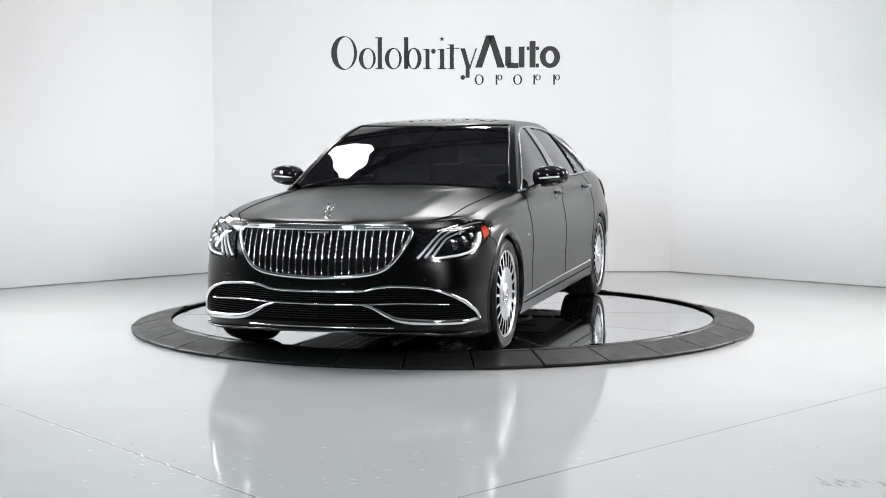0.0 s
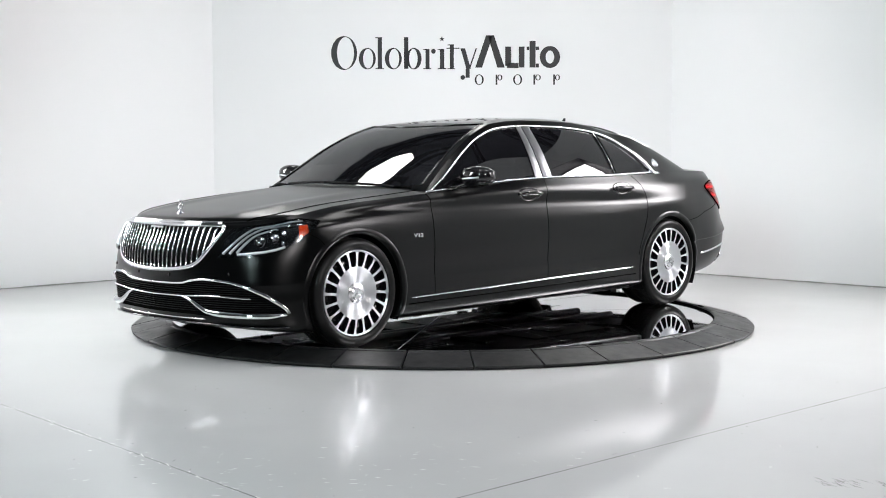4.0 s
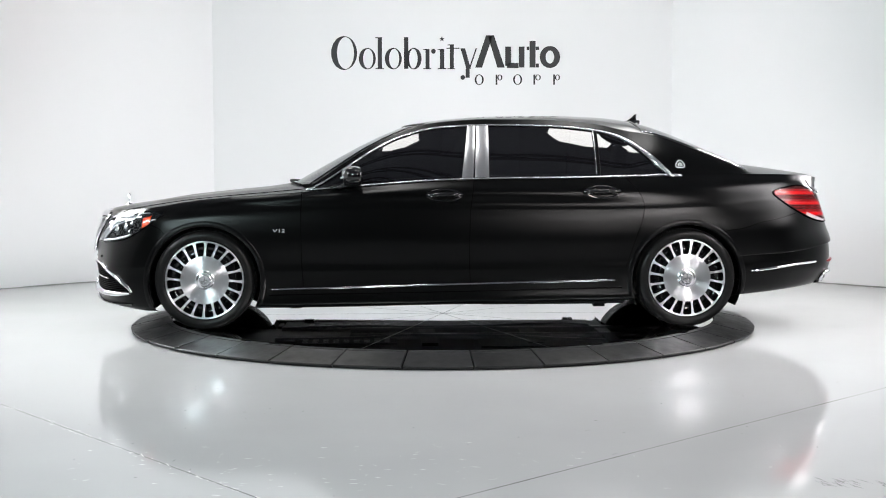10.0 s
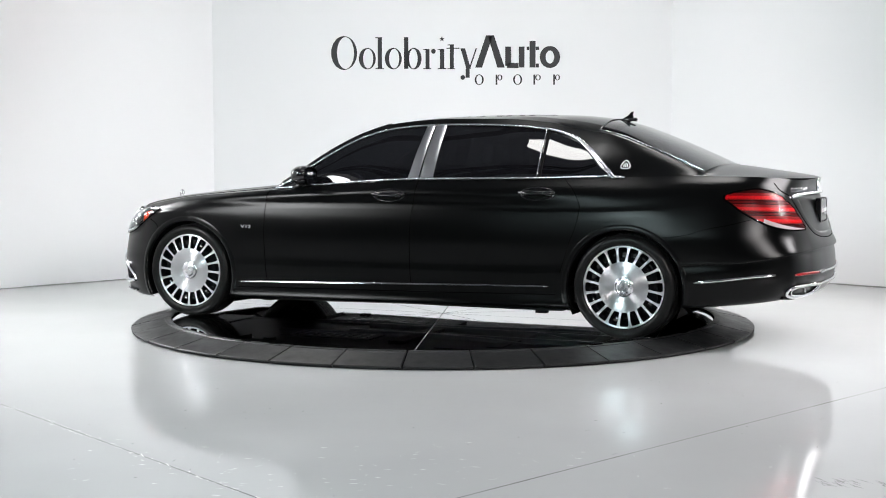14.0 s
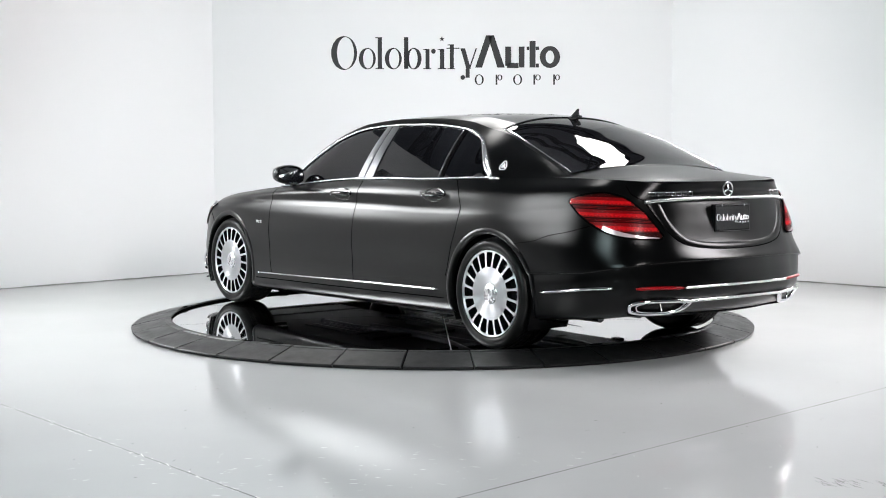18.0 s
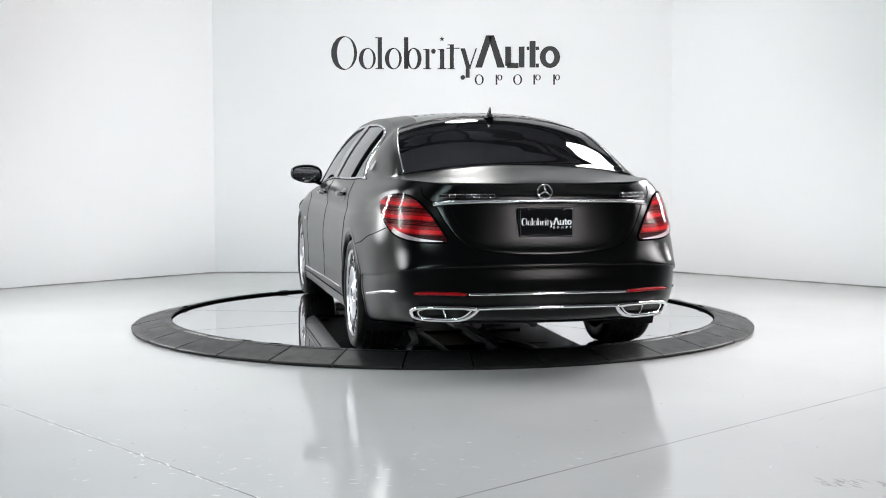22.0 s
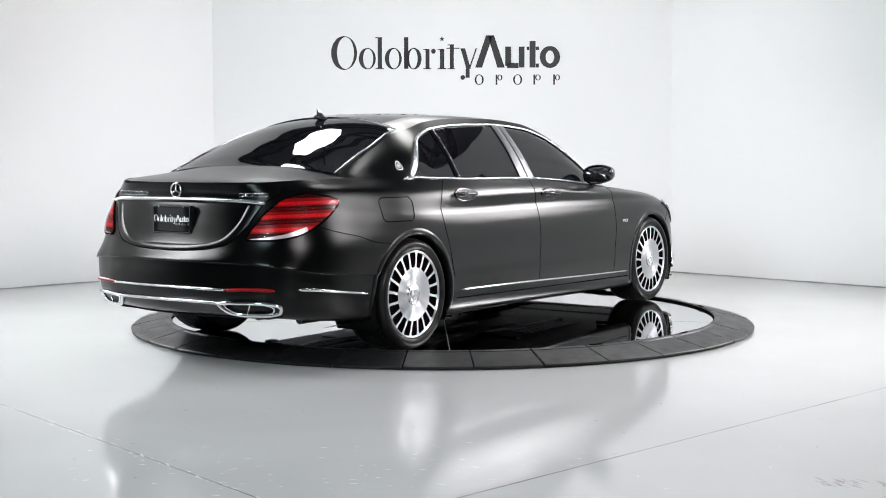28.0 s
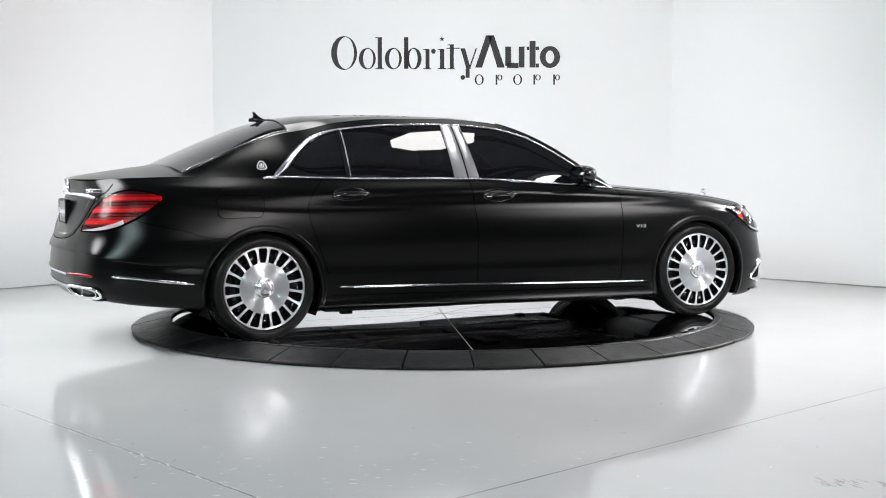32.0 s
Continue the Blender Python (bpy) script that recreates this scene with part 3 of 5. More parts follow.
def top_at(x, q):
    """Place on the roof, screen and rear window: q -1 to 1 from rail to rail."""
    x, q = np.asarray(x, float), np.asarray(q, float)
    zr, zc = rail_z(x), mid_z(x)
    return np.stack([x, q * rail_y(x), zr + (zc - zr) * (1 - np.abs(q) ** np.interp(x, [-1.7, -1.0, .2], [2.5, 2.4, 2.2]))], -1)


def flank(x, z):
    """Place on the cabin's side between belt and rail (left)."""
    x, z = np.asarray(x, float), np.asarray(z, float)
    yb, zb, yr, zr = EDGE_Y(x), EDGE_Z(x), rail_y(x), rail_z(x)
    s_ = np.clip((z - zb) / np.maximum(zr - zb, 1e-4), 0, 1)
    return np.stack([x, yb + (yr - yb) * s_ + 0.022 * np.sin(math.pi * s_) * np.clip((zr - zb) / 0.3, 0, 1) * np.interp(x, [-1.78, -1.45], [0, 1])
                     + .10 * s_ * s_ * (1 - s_) * np.clip((zr - zb) / 0.3, 0, 1) * np.interp(x, [-1.78, -1.45], [1, 0]), z], -1)


def strip_between(f0, f1, xs, n, off=0.0):
    """Rows of places on the flank between the heights f0(x) and f1(x)."""
    P = np.stack([flank(xs, f0(xs) + (f1(xs) - f0(xs)) * k / (n - 1)) for k in range(n)], 1)
    if off:
        N = normals_of(P)
        N = N if N[len(N) // 2, 0, 1] > 0 else -N
        P = P + off * N
    return P


def patch(xa, xb, qs, n):
    """Roof-type patch between two cross lines xa(q), xb(q)."""
    k = np.linspace(0, 1, n)
    X = np.array([[xa(abs(q)) + (xb(abs(q)) - xa(abs(q))) * t for q in qs] for t in k])
    Q = np.array([list(qs)] * n)
    return top_at(X, Q)


xs_c = np.concatenate([np.linspace(1.02, -1.58, 120), np.linspace(-1.6, -2.3, 30)])
qq = np.linspace(-1, 1, 41)
# screen edges: cowl line, screen top, rear window top and bottom, by |q|
cowl = lambda q: 1.13 - 0.20 * q ** 2
scr_top = lambda q: 0.30 - 0.17 * q ** 2
rw_top = lambda q: -1.40 - 0.02 * q ** 2
rw_bot = lambda q: -2.20 + 0.05 * q ** 2

# flank panels (pillars, roof rails, C-pillar), windows
LOW = lambda x: EDGE_Z(x) + 0.004
HIGH = lambda x: np.where(x > -1.58, np.minimum(win_z(x), rail_z(x) - 0.004), EDGE_Z(x) - 0.001)
both("roof_rail", lambda s_: grid_mesh("roof_rail", strip_between(HIGH, rail_z, xs_c, 14) * SGN(s_), M_PAINT, flip=s_ < 0))
xf, xr = np.linspace(.965, -.20, 60), np.linspace(-.20, -1.06, 50)
xq = np.linspace(-1.06, -1.575, 40)
for nm, xs_w, own in (("front_window", xf, "front_door"), ("rear_window", xr, "rear_door"), ("quarter_window", xq, "rear_door")):
    both(nm, lambda s_: grid_mesh(nm, strip_between(LOW, HIGH, xs_w, 12, -0.004) * SGN(s_), M_TINT, flip=s_ < 0), PANEL[own], "black tinted side window")


def flank_line(xs, zs, off):
    P = flank(np.asarray(xs), np.asarray(zs))
    n = np.array([0, 0.84, 0.5])
    return P + off * n


wx = np.linspace(.985, -1.585, 90)
both("window_trim", lambda s_: tube("window_trim", flank_line(wx, LOW(wx) + 0.006, 0.003) * SGN(s_), 0.006, M_TRIM), None, "chrome belt strip")
zt = HIGH(wx)
tr_top = np.concatenate([flank_line(wx, zt, 0.004), flank_line([-1.62, -1.66], [1.065, 1.062], 0.004)])
both("window_trim", lambda s_: tube("window_trim", tr_top * SGN(s_), np.interp(wx.tolist() + [-1.62, -1.66], [-1.66, -1.5, -1.3, -1.0, .985], [.006, .024, .014, .0070, .0070]), M_TRIM), None, "chrome window surround")


def pillar_panel(s_, x_lo0, x_lo1, x_hi0, x_hi1):
    rows = []
    for k in np.linspace(0, 1, 16):
        row = []
        for j in np.linspace(0, 1, 7):
            x = (x_lo0 + (x_lo1 - x_lo0) * j) * (1 - k) + (x_hi0 + (x_hi1 - x_hi0) * j) * k
            z = LOW(x) + 0.012 + (HIGH(x) - LOW(x) - 0.018) * k
            row.append(flank(x, z) + np.array([0, .84, .5]) * (0.003 + 0.004 * (1 - (2 * j - 1) ** 4)))
        rows.append(row)
    return grid_mesh("pillar_trim", np.array(rows) * SGN(s_), M_BRUSH, flip=s_ < 0)


both("pillar_trim", lambda s_: pillar_panel(s_, -.185, -.105, -.215, -.155), PANEL["front_door"], "brushed bright metal pillar cover")
both("pillar_trim", lambda s_: pillar_panel(s_, -.295, -.195, -.305, -.222), PANEL["rear_door"], "brushed bright metal pillar cover")
dz_ = np.linspace(1.06, 1.385, 12)
both("quarter_divider", lambda s_: tube("quarter_divider", flank_line(np.full(12, -1.075), dz_, 0.001) * SGN(s_), 0.010, M_DARK), PANEL["rear_door"])
both("divider_trim", lambda s_: tube("divider_trim", flank_line(np.full(12, -1.055), dz_, 0.006) * SGN(s_), 0.0028, M_TRIM), PANEL["rear_door"], "thin bright window divider")

# screen, roof, rear window
part("windscreen", grid_mesh("windscreen", patch(cowl, scr_top, qq * 0.93, 30), M_SCREEN), None, car, "dark windscreen that mirrors the hall")
for s_ in (1, -1):
    qs = np.linspace(0.93, 1.0, 4) * s_
    part("pillar", grid_mesh("pillar", patch(cowl, scr_top, qs, 30), M_PAINT, flip=s_ < 0), None, car)
part("roof", grid_mesh("roof", patch(scr_top, lambda q: 0.20 - 0.17 * q ** 2, qq, 4), M_PAINT), None, car)
roof = patch(lambda q: 0.20 - 0.17 * q ** 2, rw_top, qq, 40)
part("roof_side", grid_mesh("roof_side", roof[:, :6], M_PAINT), None, car)
part("roof_side", grid_mesh("roof_side", roof[:, 35:], M_PAINT), None, car)
part("roof_glass", grid_mesh("roof_glass", roof[:, 5:36], M_GLOSS), None, car, "gloss black panoramic roof glass")
part("rear_screen", grid_mesh("rear_screen", patch(rw_top, rw_bot, qq * 0.95, 30), M_TINT), None, car, "dark tinted rear window")
for s_ in (1, -1):
    qs = np.linspace(0.95, 1.0, 5) * s_
    part("rear_pillar", grid_mesh("rear_pillar", patch(rw_top, rw_bot, qs, 30), M_PAINT, flip=s_ < 0), None, car)
for s_ in (1, -1):
    e = patch(cowl, scr_top, [0.935 * s_], 30)[:, 0] + np.array([0, 0, .003])
    part("screen_trim", tube("screen_trim", e, 0.006, M_GLOSS), None, car)
    e = patch(rw_top, rw_bot, [0.953 * s_], 30)[:, 0] + np.array([0, 0, .003])
    part("screen_trim", tube("screen_trim", e, 0.005, M_CHROME), None, car, "thin bright trim of the rear window")
for ed, q0 in ((scr_top, .93), (rw_top, .95)):
    e = top_at(np.array([ed(abs(q)) for q in qq * q0]), qq * q0) + np.array([0, 0, .002])
    part("screen_trim", tube("screen_trim", e, 0.006, M_GLOSS), None, car)


# hood and tail deck
HOODMID = [(2.495, .80), (2.44, .826), (2.37, .842), (2.07, .885), (1.64, .94), (1.21, .992), (1.10, 1.01)]
hood_mid = curve_of(HOODMID)
frontrow = np.swapaxes(hull(np.linspace(0, 4, 80), np.array([float(VTOP)])), 0, 1)[:, 0]
NOSE_X = lambda y: np.interp(y, frontrow[:, 1], frontrow[:, 0])
NOSE_Z = lambda y: np.interp(y, frontrow[:, 1], frontrow[:, 2])


def hood_grid():
    rows = []
    for k in np.linspace(0, 1, 48) ** 1.4:
        row = []
        for q in np.linspace(-1, 1, 61):
            a = abs(q)
            yf, yc = 0.688 * a, 0.835 * a
            x = NOSE_X(yf) * (1 - k) + (1.085 - 0.13 * a * a) * k
            xs_ = NOSE_X(0.688) * (1 - k) + 0.955 * k
            ye = EDGE_Y(xs_) if xs_ < 2.05 else np.interp(xs_, [2.05, 2.19], [.785, .688])
            y = ye * a
            ze = EDGE_Z(xs_) if xs_ < 2.05 else np.interp(xs_, [2.05, 2.19], [.848, .822])
            zc = hood_mid(NOSE_X(0) * (1 - k) + 1.085 * k)
            rise = (1 - a ** 2.6)
            z = (ze + (zc - ze) * rise)
            z0 = NOSE_Z(yf)
            b = min(1, k / 0.03)
            z = z0 * (1 - b) + z * b
            z += 0.016 * math.exp(-((a - 0.62) / 0.11) ** 2) * min(1, k * 3) * (1 - k) ** 0.5
            row.append((x, math.copysign(y, q), z))
        rows.append(row)
    return np.array(rows)


HOOD = hood_grid()
part("hood", grid_mesh("hood", HOOD[:, 4:57], M_PAINT, flip=True), None, car)
part("fender_top", grid_mesh("fender_top", HOOD[:, :5], M_PAINT, flip=True), None, PANEL["fender"][1])
part("fender_top", grid_mesh("fender_top", HOOD[:, 56:], M_PAINT, flip=True), None, PANEL["fender"][0])
for j in (4, 56):
    part("hood_gap", tube("hood_gap", HOOD[1:, j] + np.array([0, 0, 0.0005]), 0.0035, M_SEAM, sides=6), None, car)
part("cowl", grid_mesh("cowl", np.stack([HOOD[-1] + np.array([0, 0, -.004]), np.stack([1.13 - 0.20 * np.linspace(-1, 1, 61) ** 2 - 0.05, HOOD[-1][:, 1] * 0.98, HOOD[-1][:, 2] * 0 + 0.955], 1)]), M_DARK), None, car)


def deck_grid():
    rows = []
    for k in np.linspace(0, 1, 30):
        row = []
        for q in np.linspace(-1, 1, 41):
            a = abs(q)
            xe = -2.10 * (1 - k) + (-2.62) * k
            xm = -2.19 * (1 - k) + (-2.785) * k
            x = xm + (xe - xm) * a ** 2.5
            y = a * np.interp(xe, [-2.62, -2.45, -2.10], [.62, .722, float(EDGE_Y(-2.10))])
            ze = np.interp(xe, [-2.62, -2.45, -2.10], [1.06, 1.07, float(EDGE_Z(-2.10)) + .003])
            z = ze + (mid_z(xm) - ze) * (1 - a ** 2.4)
            row.append((x, math.copysign(y, q), z))
        rows.append(row)
    return np.array(rows)


DECKG = deck_grid()
part("trunk_deck", grid_mesh("trunk_deck", DECKG, M_PAINT), None, PANEL["trunk_face"][0])

# underside and wheel wells
bm = box_bm((-1.95, -.60, .19), (2.10, .60, .22), 0.01)
box_bm((-1.25, -.86, .165), (1.25, .86, .20), 0.008, bm)
box_bm((-2.62, -.62, .30), (-1.9, .62, .45), 0.02, bm)
box_bm((2.0, -.60, .18), (2.36, .60, .40), 0.02, bm)
part("underbody", bm, M_DARK, car)
bm = bmesh.new()
for s_ in (1, -1):
    bmesh.ops.create_cone(bm, cap_ends=True, segments=14, radius1=.07, radius2=.07, depth=.4, matrix=pose(-2.3, .45 * s_, .31, 0, 90, 0))
    bmesh.ops.create_cone(bm, cap_ends=True, segments=10, radius1=.03, radius2=.03, depth=2.6, matrix=pose(-.6, .18 * s_, .16, 0, 90, 0))
part("exhaust_pipes", bm, M_BRAKE, car)
for s_ in (1, -1):
    L = resample([(1.25, .30 * s_, .165), (.7, .34 * s_, .155), (.2, .24 * s_, .15), (-.4, .30 * s_, .15), (-1.0, .46 * s_, .16), (-1.45, .40 * s_, .19)], 60)
    part("exhaust_pipe", tube("exhaust_pipe", L, .026, M_BRAKE, sides=10), None, car)
    part("heat_shield", box_bm((.35, .40 * s_ - .17, .150), (1.10, .40 * s_ + .17, .158), .003), M_DARK, car)
    for i in range(9):
        for k in range(4):
            part("shield_rib", box_bm((.40 + i * .075, .40 * s_ - .14 + k * .075, .146), (.44 + i * .075, .40 * s_ - .10 + k * .075, .1502)), M_BRAKE, car)
    part("floor_panel", box_bm((-1.15, .55 * s_ - .20, .150), (-.25, .55 * s_ + .20, .160), .006), M_DARK, car)
    part("jack_point", box_bm((1.02, .80 * s_ - .03, .140), (1.10, .80 * s_ + .03, .166), .006), M_DARK, car)
    part("jack_point", box_bm((-1.12, .80 * s_ - .03, .140), (-1.04, .80 * s_ + .03, .166), .006), M_DARK, car)
for x0, x1 in ((.05, .17), (-.72, -.60), (-1.30, -1.20)):
    part("cross_member", box_bm((x0, -.62, .142), (x1, .62, .166), .006), M_DARK, car)
for ax in (AX, -AX):
    for s_ in (1, -1):
        an = np.linspace(math.radians(-28), math.radians(208), 36)
        P = np.array([[(ax + (ARCH + .004) * math.cos(a), y * s_, HUB_Z + (ARCH + .004) * math.sin(a)) for y in (.60, .75, .925)] for a in an])
        part("wheel_well", grid_mesh("wheel_well", P, M_DARK, flip=s_ > 0), None, car)
        P = np.array([[(ax + r * math.cos(a), .60 * s_, HUB_Z + r * math.sin(a)) for r in (0.0, .2, ARCH + .004)] for a in an])
        part("wheel_well", grid_mesh("wheel_well", P, M_DARK, flip=s_ > 0), None, car)

# dark liners that close the foot of the wheel arches
for ax in (AX, -AX):
    for e, z0 in ((1, .185), (-1, .175)) if ax > 0 else ((1, .20), (-1, .25)):
        xa, xb = sorted((ax + e * (ARCH - .012), ax + e * (ARCH + .03)))
        for s_ in (1, -1):
            ya, yb = sorted((.62 * s_, .85 * s_))
            part("arch_liner", box_bm((xa, ya, z0), (xb, yb, .33), .012), M_DARK, car)

# rounded lips of the wheel arches
for ax in (AX, -AX):
    def lip_mesh(s_):
        rows = []
        for a in np.linspace(math.radians(-27), math.radians(207), 76):
            line = []
            for r, o in ((ARCH + .034, .0005), (ARCH + .024, .004), (ARCH + .008, .005), (ARCH - .002, .001), (ARCH - .004, -.03)):
                x, z = ax + r * math.cos(a), HUB_Z + r * math.sin(a)
                line.append(onto([(x, .93, z)], 0.0, "side")[0] + np.array([0, o, 0]))
            rows.append(line)
        return grid_mesh("arch_lip", np.array(rows) * SGN(s_), M_PAINT, flip=s_ > 0)
    both("arch_lip", lip_mesh, PANEL["fender"] if ax > 0 else PANEL["quarter_panel"])


# panel gaps
def gap_line(pts, mode="side", n=50, own=None, w=0.0024):
    L = onto(resample(pts, n), 0.0006, mode)
    both("panel_gap", lambda s_: tube("panel_gap", L * SGN(s_), w, M_SEAM, sides=6), own)


gap_line([(1.01, 0, .955), (1.015, 0, .80), (1.012, 0, .5), (1.0, 0, .30)], own=PANEL["front_door"])
gap_line([(-.19, 0, 1.03), (-.175, 0, .92), (-.16, 0, .80), (-.153, 0, .5), (-.16, 0, .30)], own=PANEL["front_door"])
gap_line([(-1.26, 0, 1.05), (-1.345, 0, .95), (-1.378, 0, .86), (-1.36, 0, .75), (-1.32, 0, .64), (-1.25, 0, .43)], own=PANEL["rear_door"])
gap_line([(-1.89, 0, .672), (-2.0, 0, .686), (-2.09, 0, .70), (-2.2, 0, .735), (-2.35, 0, .765), (-2.48, 0, .80)], own=PANEL["rear_bumper"])
gap_line([(2.05, 0, .735), (1.98, 0, .70), (1.95, 0, .665)], own=PANEL["front_bumper"])
gap_line([(1.24, 0, .245), (0.0, 0, .262), (-1.22, 0, .285)], own=PANEL["sill"], w=0.004)

# ---------------------------------------------------------------- wheels
M_BADGE = mat("satin_chrome_badge", (0.85, 0.86, 0.88), 0.4, 1.0, vary=0.03, scale=60)
M_SPUN = mat("spun_aluminium", (0.66, 0.67, 0.69), 0.34, 1.0, vary=0.04, scale=80)
M_FACE = mat("machined_spoke_face", (0.78, 0.79, 0.81), 0.36, 1.0, vary=0.05, scale=60)
for m_ in (M_SPUN, M_FACE):
    n_, l_ = m_.node_tree.nodes, m_.node_tree.links
    t_ = n_.new("ShaderNodeTangent")
    t_.direction_type, t_.axis = "RADIAL", "Y"
    n_["Principled BSDF"].inputs["Anisotropic"].default_value = 0.97
    n_["Principled BSDF"].inputs["Anisotropic Rotation"].default_value = 0.25
    l_.new(t_.outputs[0], n_["Principled BSDF"].inputs["Tangent"])


def wheel_meshes(width):
    out = {}
    prof = [(.266, -.012), (.274, .004), (.284, .013), (.303, .019), (.325, .014), (.339, -.002), (.344, -.018), (.346, -.030),
            (.346, -width + .03), (.340, -width), (.30, -width - .012), (.258, -width)]
    v, f = lathe(prof, 72, "y")
    out["tyre"] = mesh_of("tyre", v, f, M_TYRE, True)
    v, f = lathe([(.267, -.006), (.272, .005), (.269, .009), (.264, .007), (.260, -.002)], 80, "y")
    out["rim"] = mesh_of("rim", v, f, M_FACE, True)
    # one of the twenty flat spokes between the centre dish and the rim edge, leaning a little
    bm = bmesh.new()
    vs = []
    for r, w, y, lean in ((.150, .0135, .003, -.004), (.172, .0085, .0042, -.003), (.21, .0072, .003, 0), (.245, .0085, .000, .002), (.262, .0150, -.001, .002)):
        for s_ in (-1, 1):
            vs.append((r, s_ * w + lean, y))
    top = [bm.verts.new((r, y, w)) for r, w, y in vs]
    low = [bm.verts.new((r, y - .035, w * 1.15)) for r, w, y in vs]
    for i in range(0, 8, 2):
        bm.faces.new((top[i], top[i + 1], top[i + 3], top[i + 2]))
        bm.faces.new((top[i], top[i + 2], low[i + 2], low[i])).material_index = 1
        bm.faces.new((top[i + 3], top[i + 1], low[i + 1], low[i + 3])).material_index = 1
    bmesh.ops.recalc_face_normals(bm, faces=bm.faces)
    out["spoke"] = mesh_bm("spoke", bm, M_FACE)
    out["spoke"].materials.append(M_GLOSS)
    # tread blocks in five ribs
    v, f = [], []
    for rib in range(5):
        c = -.030 - (width - .055) * (rib + .5) / 5
        hw = (width - .055) / 10 - .0042
        for k in range(56):
            a0 = 2 * math.pi * (k + .5 * (rib % 2)) / 56
            da, sl = 2 * math.pi / 56 * .43, (.035, -.025, .0, .025, -.035)[rib]
            base = len(v)
            for r in (.3455, .3515 if 0 < rib < 4 else .3495):
                for q, p in ((-1, -1), (1, -1), (1, 1), (-1, 1)):
                    an = a0 + q * da + p * sl
                    v.append((r * math.cos(an), c + p * hw, r * math.sin(an)))
            f += [tuple(base + i for i in (4, 5, 6, 7))] + [(base + i, base + (i + 1) % 4, base + 4 + (i + 1) % 4, base + 4 + i) for i in range(4)]
    out["tread"] = mesh_of("tread", v, f, M_TYRE)
    v, f = lathe([(0.0, .000), (.045, .000), (.058, -.001), (.08, .002), (.12, .005), (.160, .007), (.167, .005)], 80, "y")
    out["dish"] = mesh_of("dish", v, f, M_SPUN, True)
    v, f = lathe([(0.0, .012), (.026, .0125), (.034, .0135), (.040, .013), (.043, .008), (.054, .008), (.060, .007), (.066, .001)], 48, "y")
    out["cap"] = mesh_of("hub_cap", v, f, M_ALU, True)
    v, f = lathe([(.167, .0045), (.166, -.035), (.166, -.06), (.250, -.06), (.256, -.03), (.260, -.003)], 60, "y")
    out["back"] = mesh_of("barrel", v, f, M_GLOSS, True)
    v, f = lathe([(.10, -.045), (.185, -.045), (.187, -.048), (.187, -.058)], 48, "y")
    out["brake"] = mesh_of("brake_disc", v, f, M_DARK, True)
    return out


for ax, width in ((AX, .245), (-AX, .275)):
    W = wheel_meshes(width)
    bm = bmesh.new()
    for k in range(3):
        box_bm((-.0045, .011, 0), (.0045, .0155, .030), .002, bm, Matrix.Rotation(math.radians(120 * k), 4, "Y"))
    star = mesh_bm("cap_mark", bm, M_CHROME)
    for s_ in (1, -1):
        m = pose(ax, .912 * s_ + (.015 * s_ if ax < 0 else 0), .350, 0, 0, 0 if s_ > 0 else 180) @ pose(0, 0, 0, 0, 7 if ax > 0 else 2, 0)
        wheel = part("wheel", W["rim"], None, car, "multi-spoke machined alloy wheel with a solid centre")
        wheel.matrix_basis = m
        part("tyre", W["tyre"], None, wheel, "black low-profile tyre")
        part("tread", W["tread"], None, wheel, "black tread blocks in five ribs")
        for k in range(20):
            part("spoke", W["spoke"], None, wheel).matrix_basis = Matrix.Rotation(2 * math.pi * (k + .5) / 20, 4, "Y")
        part("centre_dish", W["dish"], None, wheel, "spun aluminium centre dish")
        part("hub_cap", W["cap"], None, wheel, "chrome hub cap")
        part("cap_mark", star, None, wheel)
        part("barrel", W["back"], None, wheel)
        part("brake_disc", W["brake"], None, wheel)
        bm = box_bm((-.21, -.075, -.10), (-.11, -.035, .10), .015)
        part("brake_caliper", bm, M_DARK, wheel)

# ---------------------------------------------------------------- nose
GR = [(0, .782), (.30, .782), (.46, .780), (.515, .772), (.528, .752), (.505, .69), (.455, .61), (.40, .558), (.33, .532), (.18, .514), (0, .507)]
gl = resample([(0, y, z) for y, z in GR], 60)
gl = onto(gl, 0.014, "front")
loop = np.concatenate([gl, mirrored(gl)[::-1][1:-1]])
front = PANEL["front_bumper"][0]
grille = part("grille", tube("grille", loop, 0.0125, M_CHROME, closed=True, up=(1, 0, 0)), None, car, "upright chrome grille with many vertical bars")
gtop = lambda y: np.interp(abs(y), [0, .46, .515, .528], [.782, .780, .772, .752])
gbot = lambda y: np.interp(abs(y), [0, .18, .33, .40, .455, .505, .528], [.507, .514, .532, .558, .61, .69, .752])
rows = []
for y in np.linspace(-.525, .525, 44):
    line = onto([(0, abs(y), gbot(y) + (gtop(y) - gbot(y)) * k) for k in np.linspace(0, 1, 10)], 0.004, "front")
    rows.append(line * np.array([1, -1 if y < 0 else 1, 1]))
part("grille_backing", grid_mesh("grille_backing", rows, M_DARK), None, grille)
for k in range(-12, 13):
    y = k * .0405
    zs = np.linspace(gbot(y) + .012, gtop(y) - .012, 12)
    L = onto([(0, abs(y), z) for z in zs], 0.011, "front") * np.array([1, -1 if y < 0 else 1, 1])
    part("grille_bar", tube("grille_bar", L, .0040, M_CHROME, sides=8, flat=1.8, up=(1, 0, 0)), None, grille)
L = onto([(0, abs(y), .789 - .004 * (abs(y) / .5) ** 4) for y in np.linspace(-.50, .50, 40)], .008, "front")
L[:20] = mirrored(L[:20])
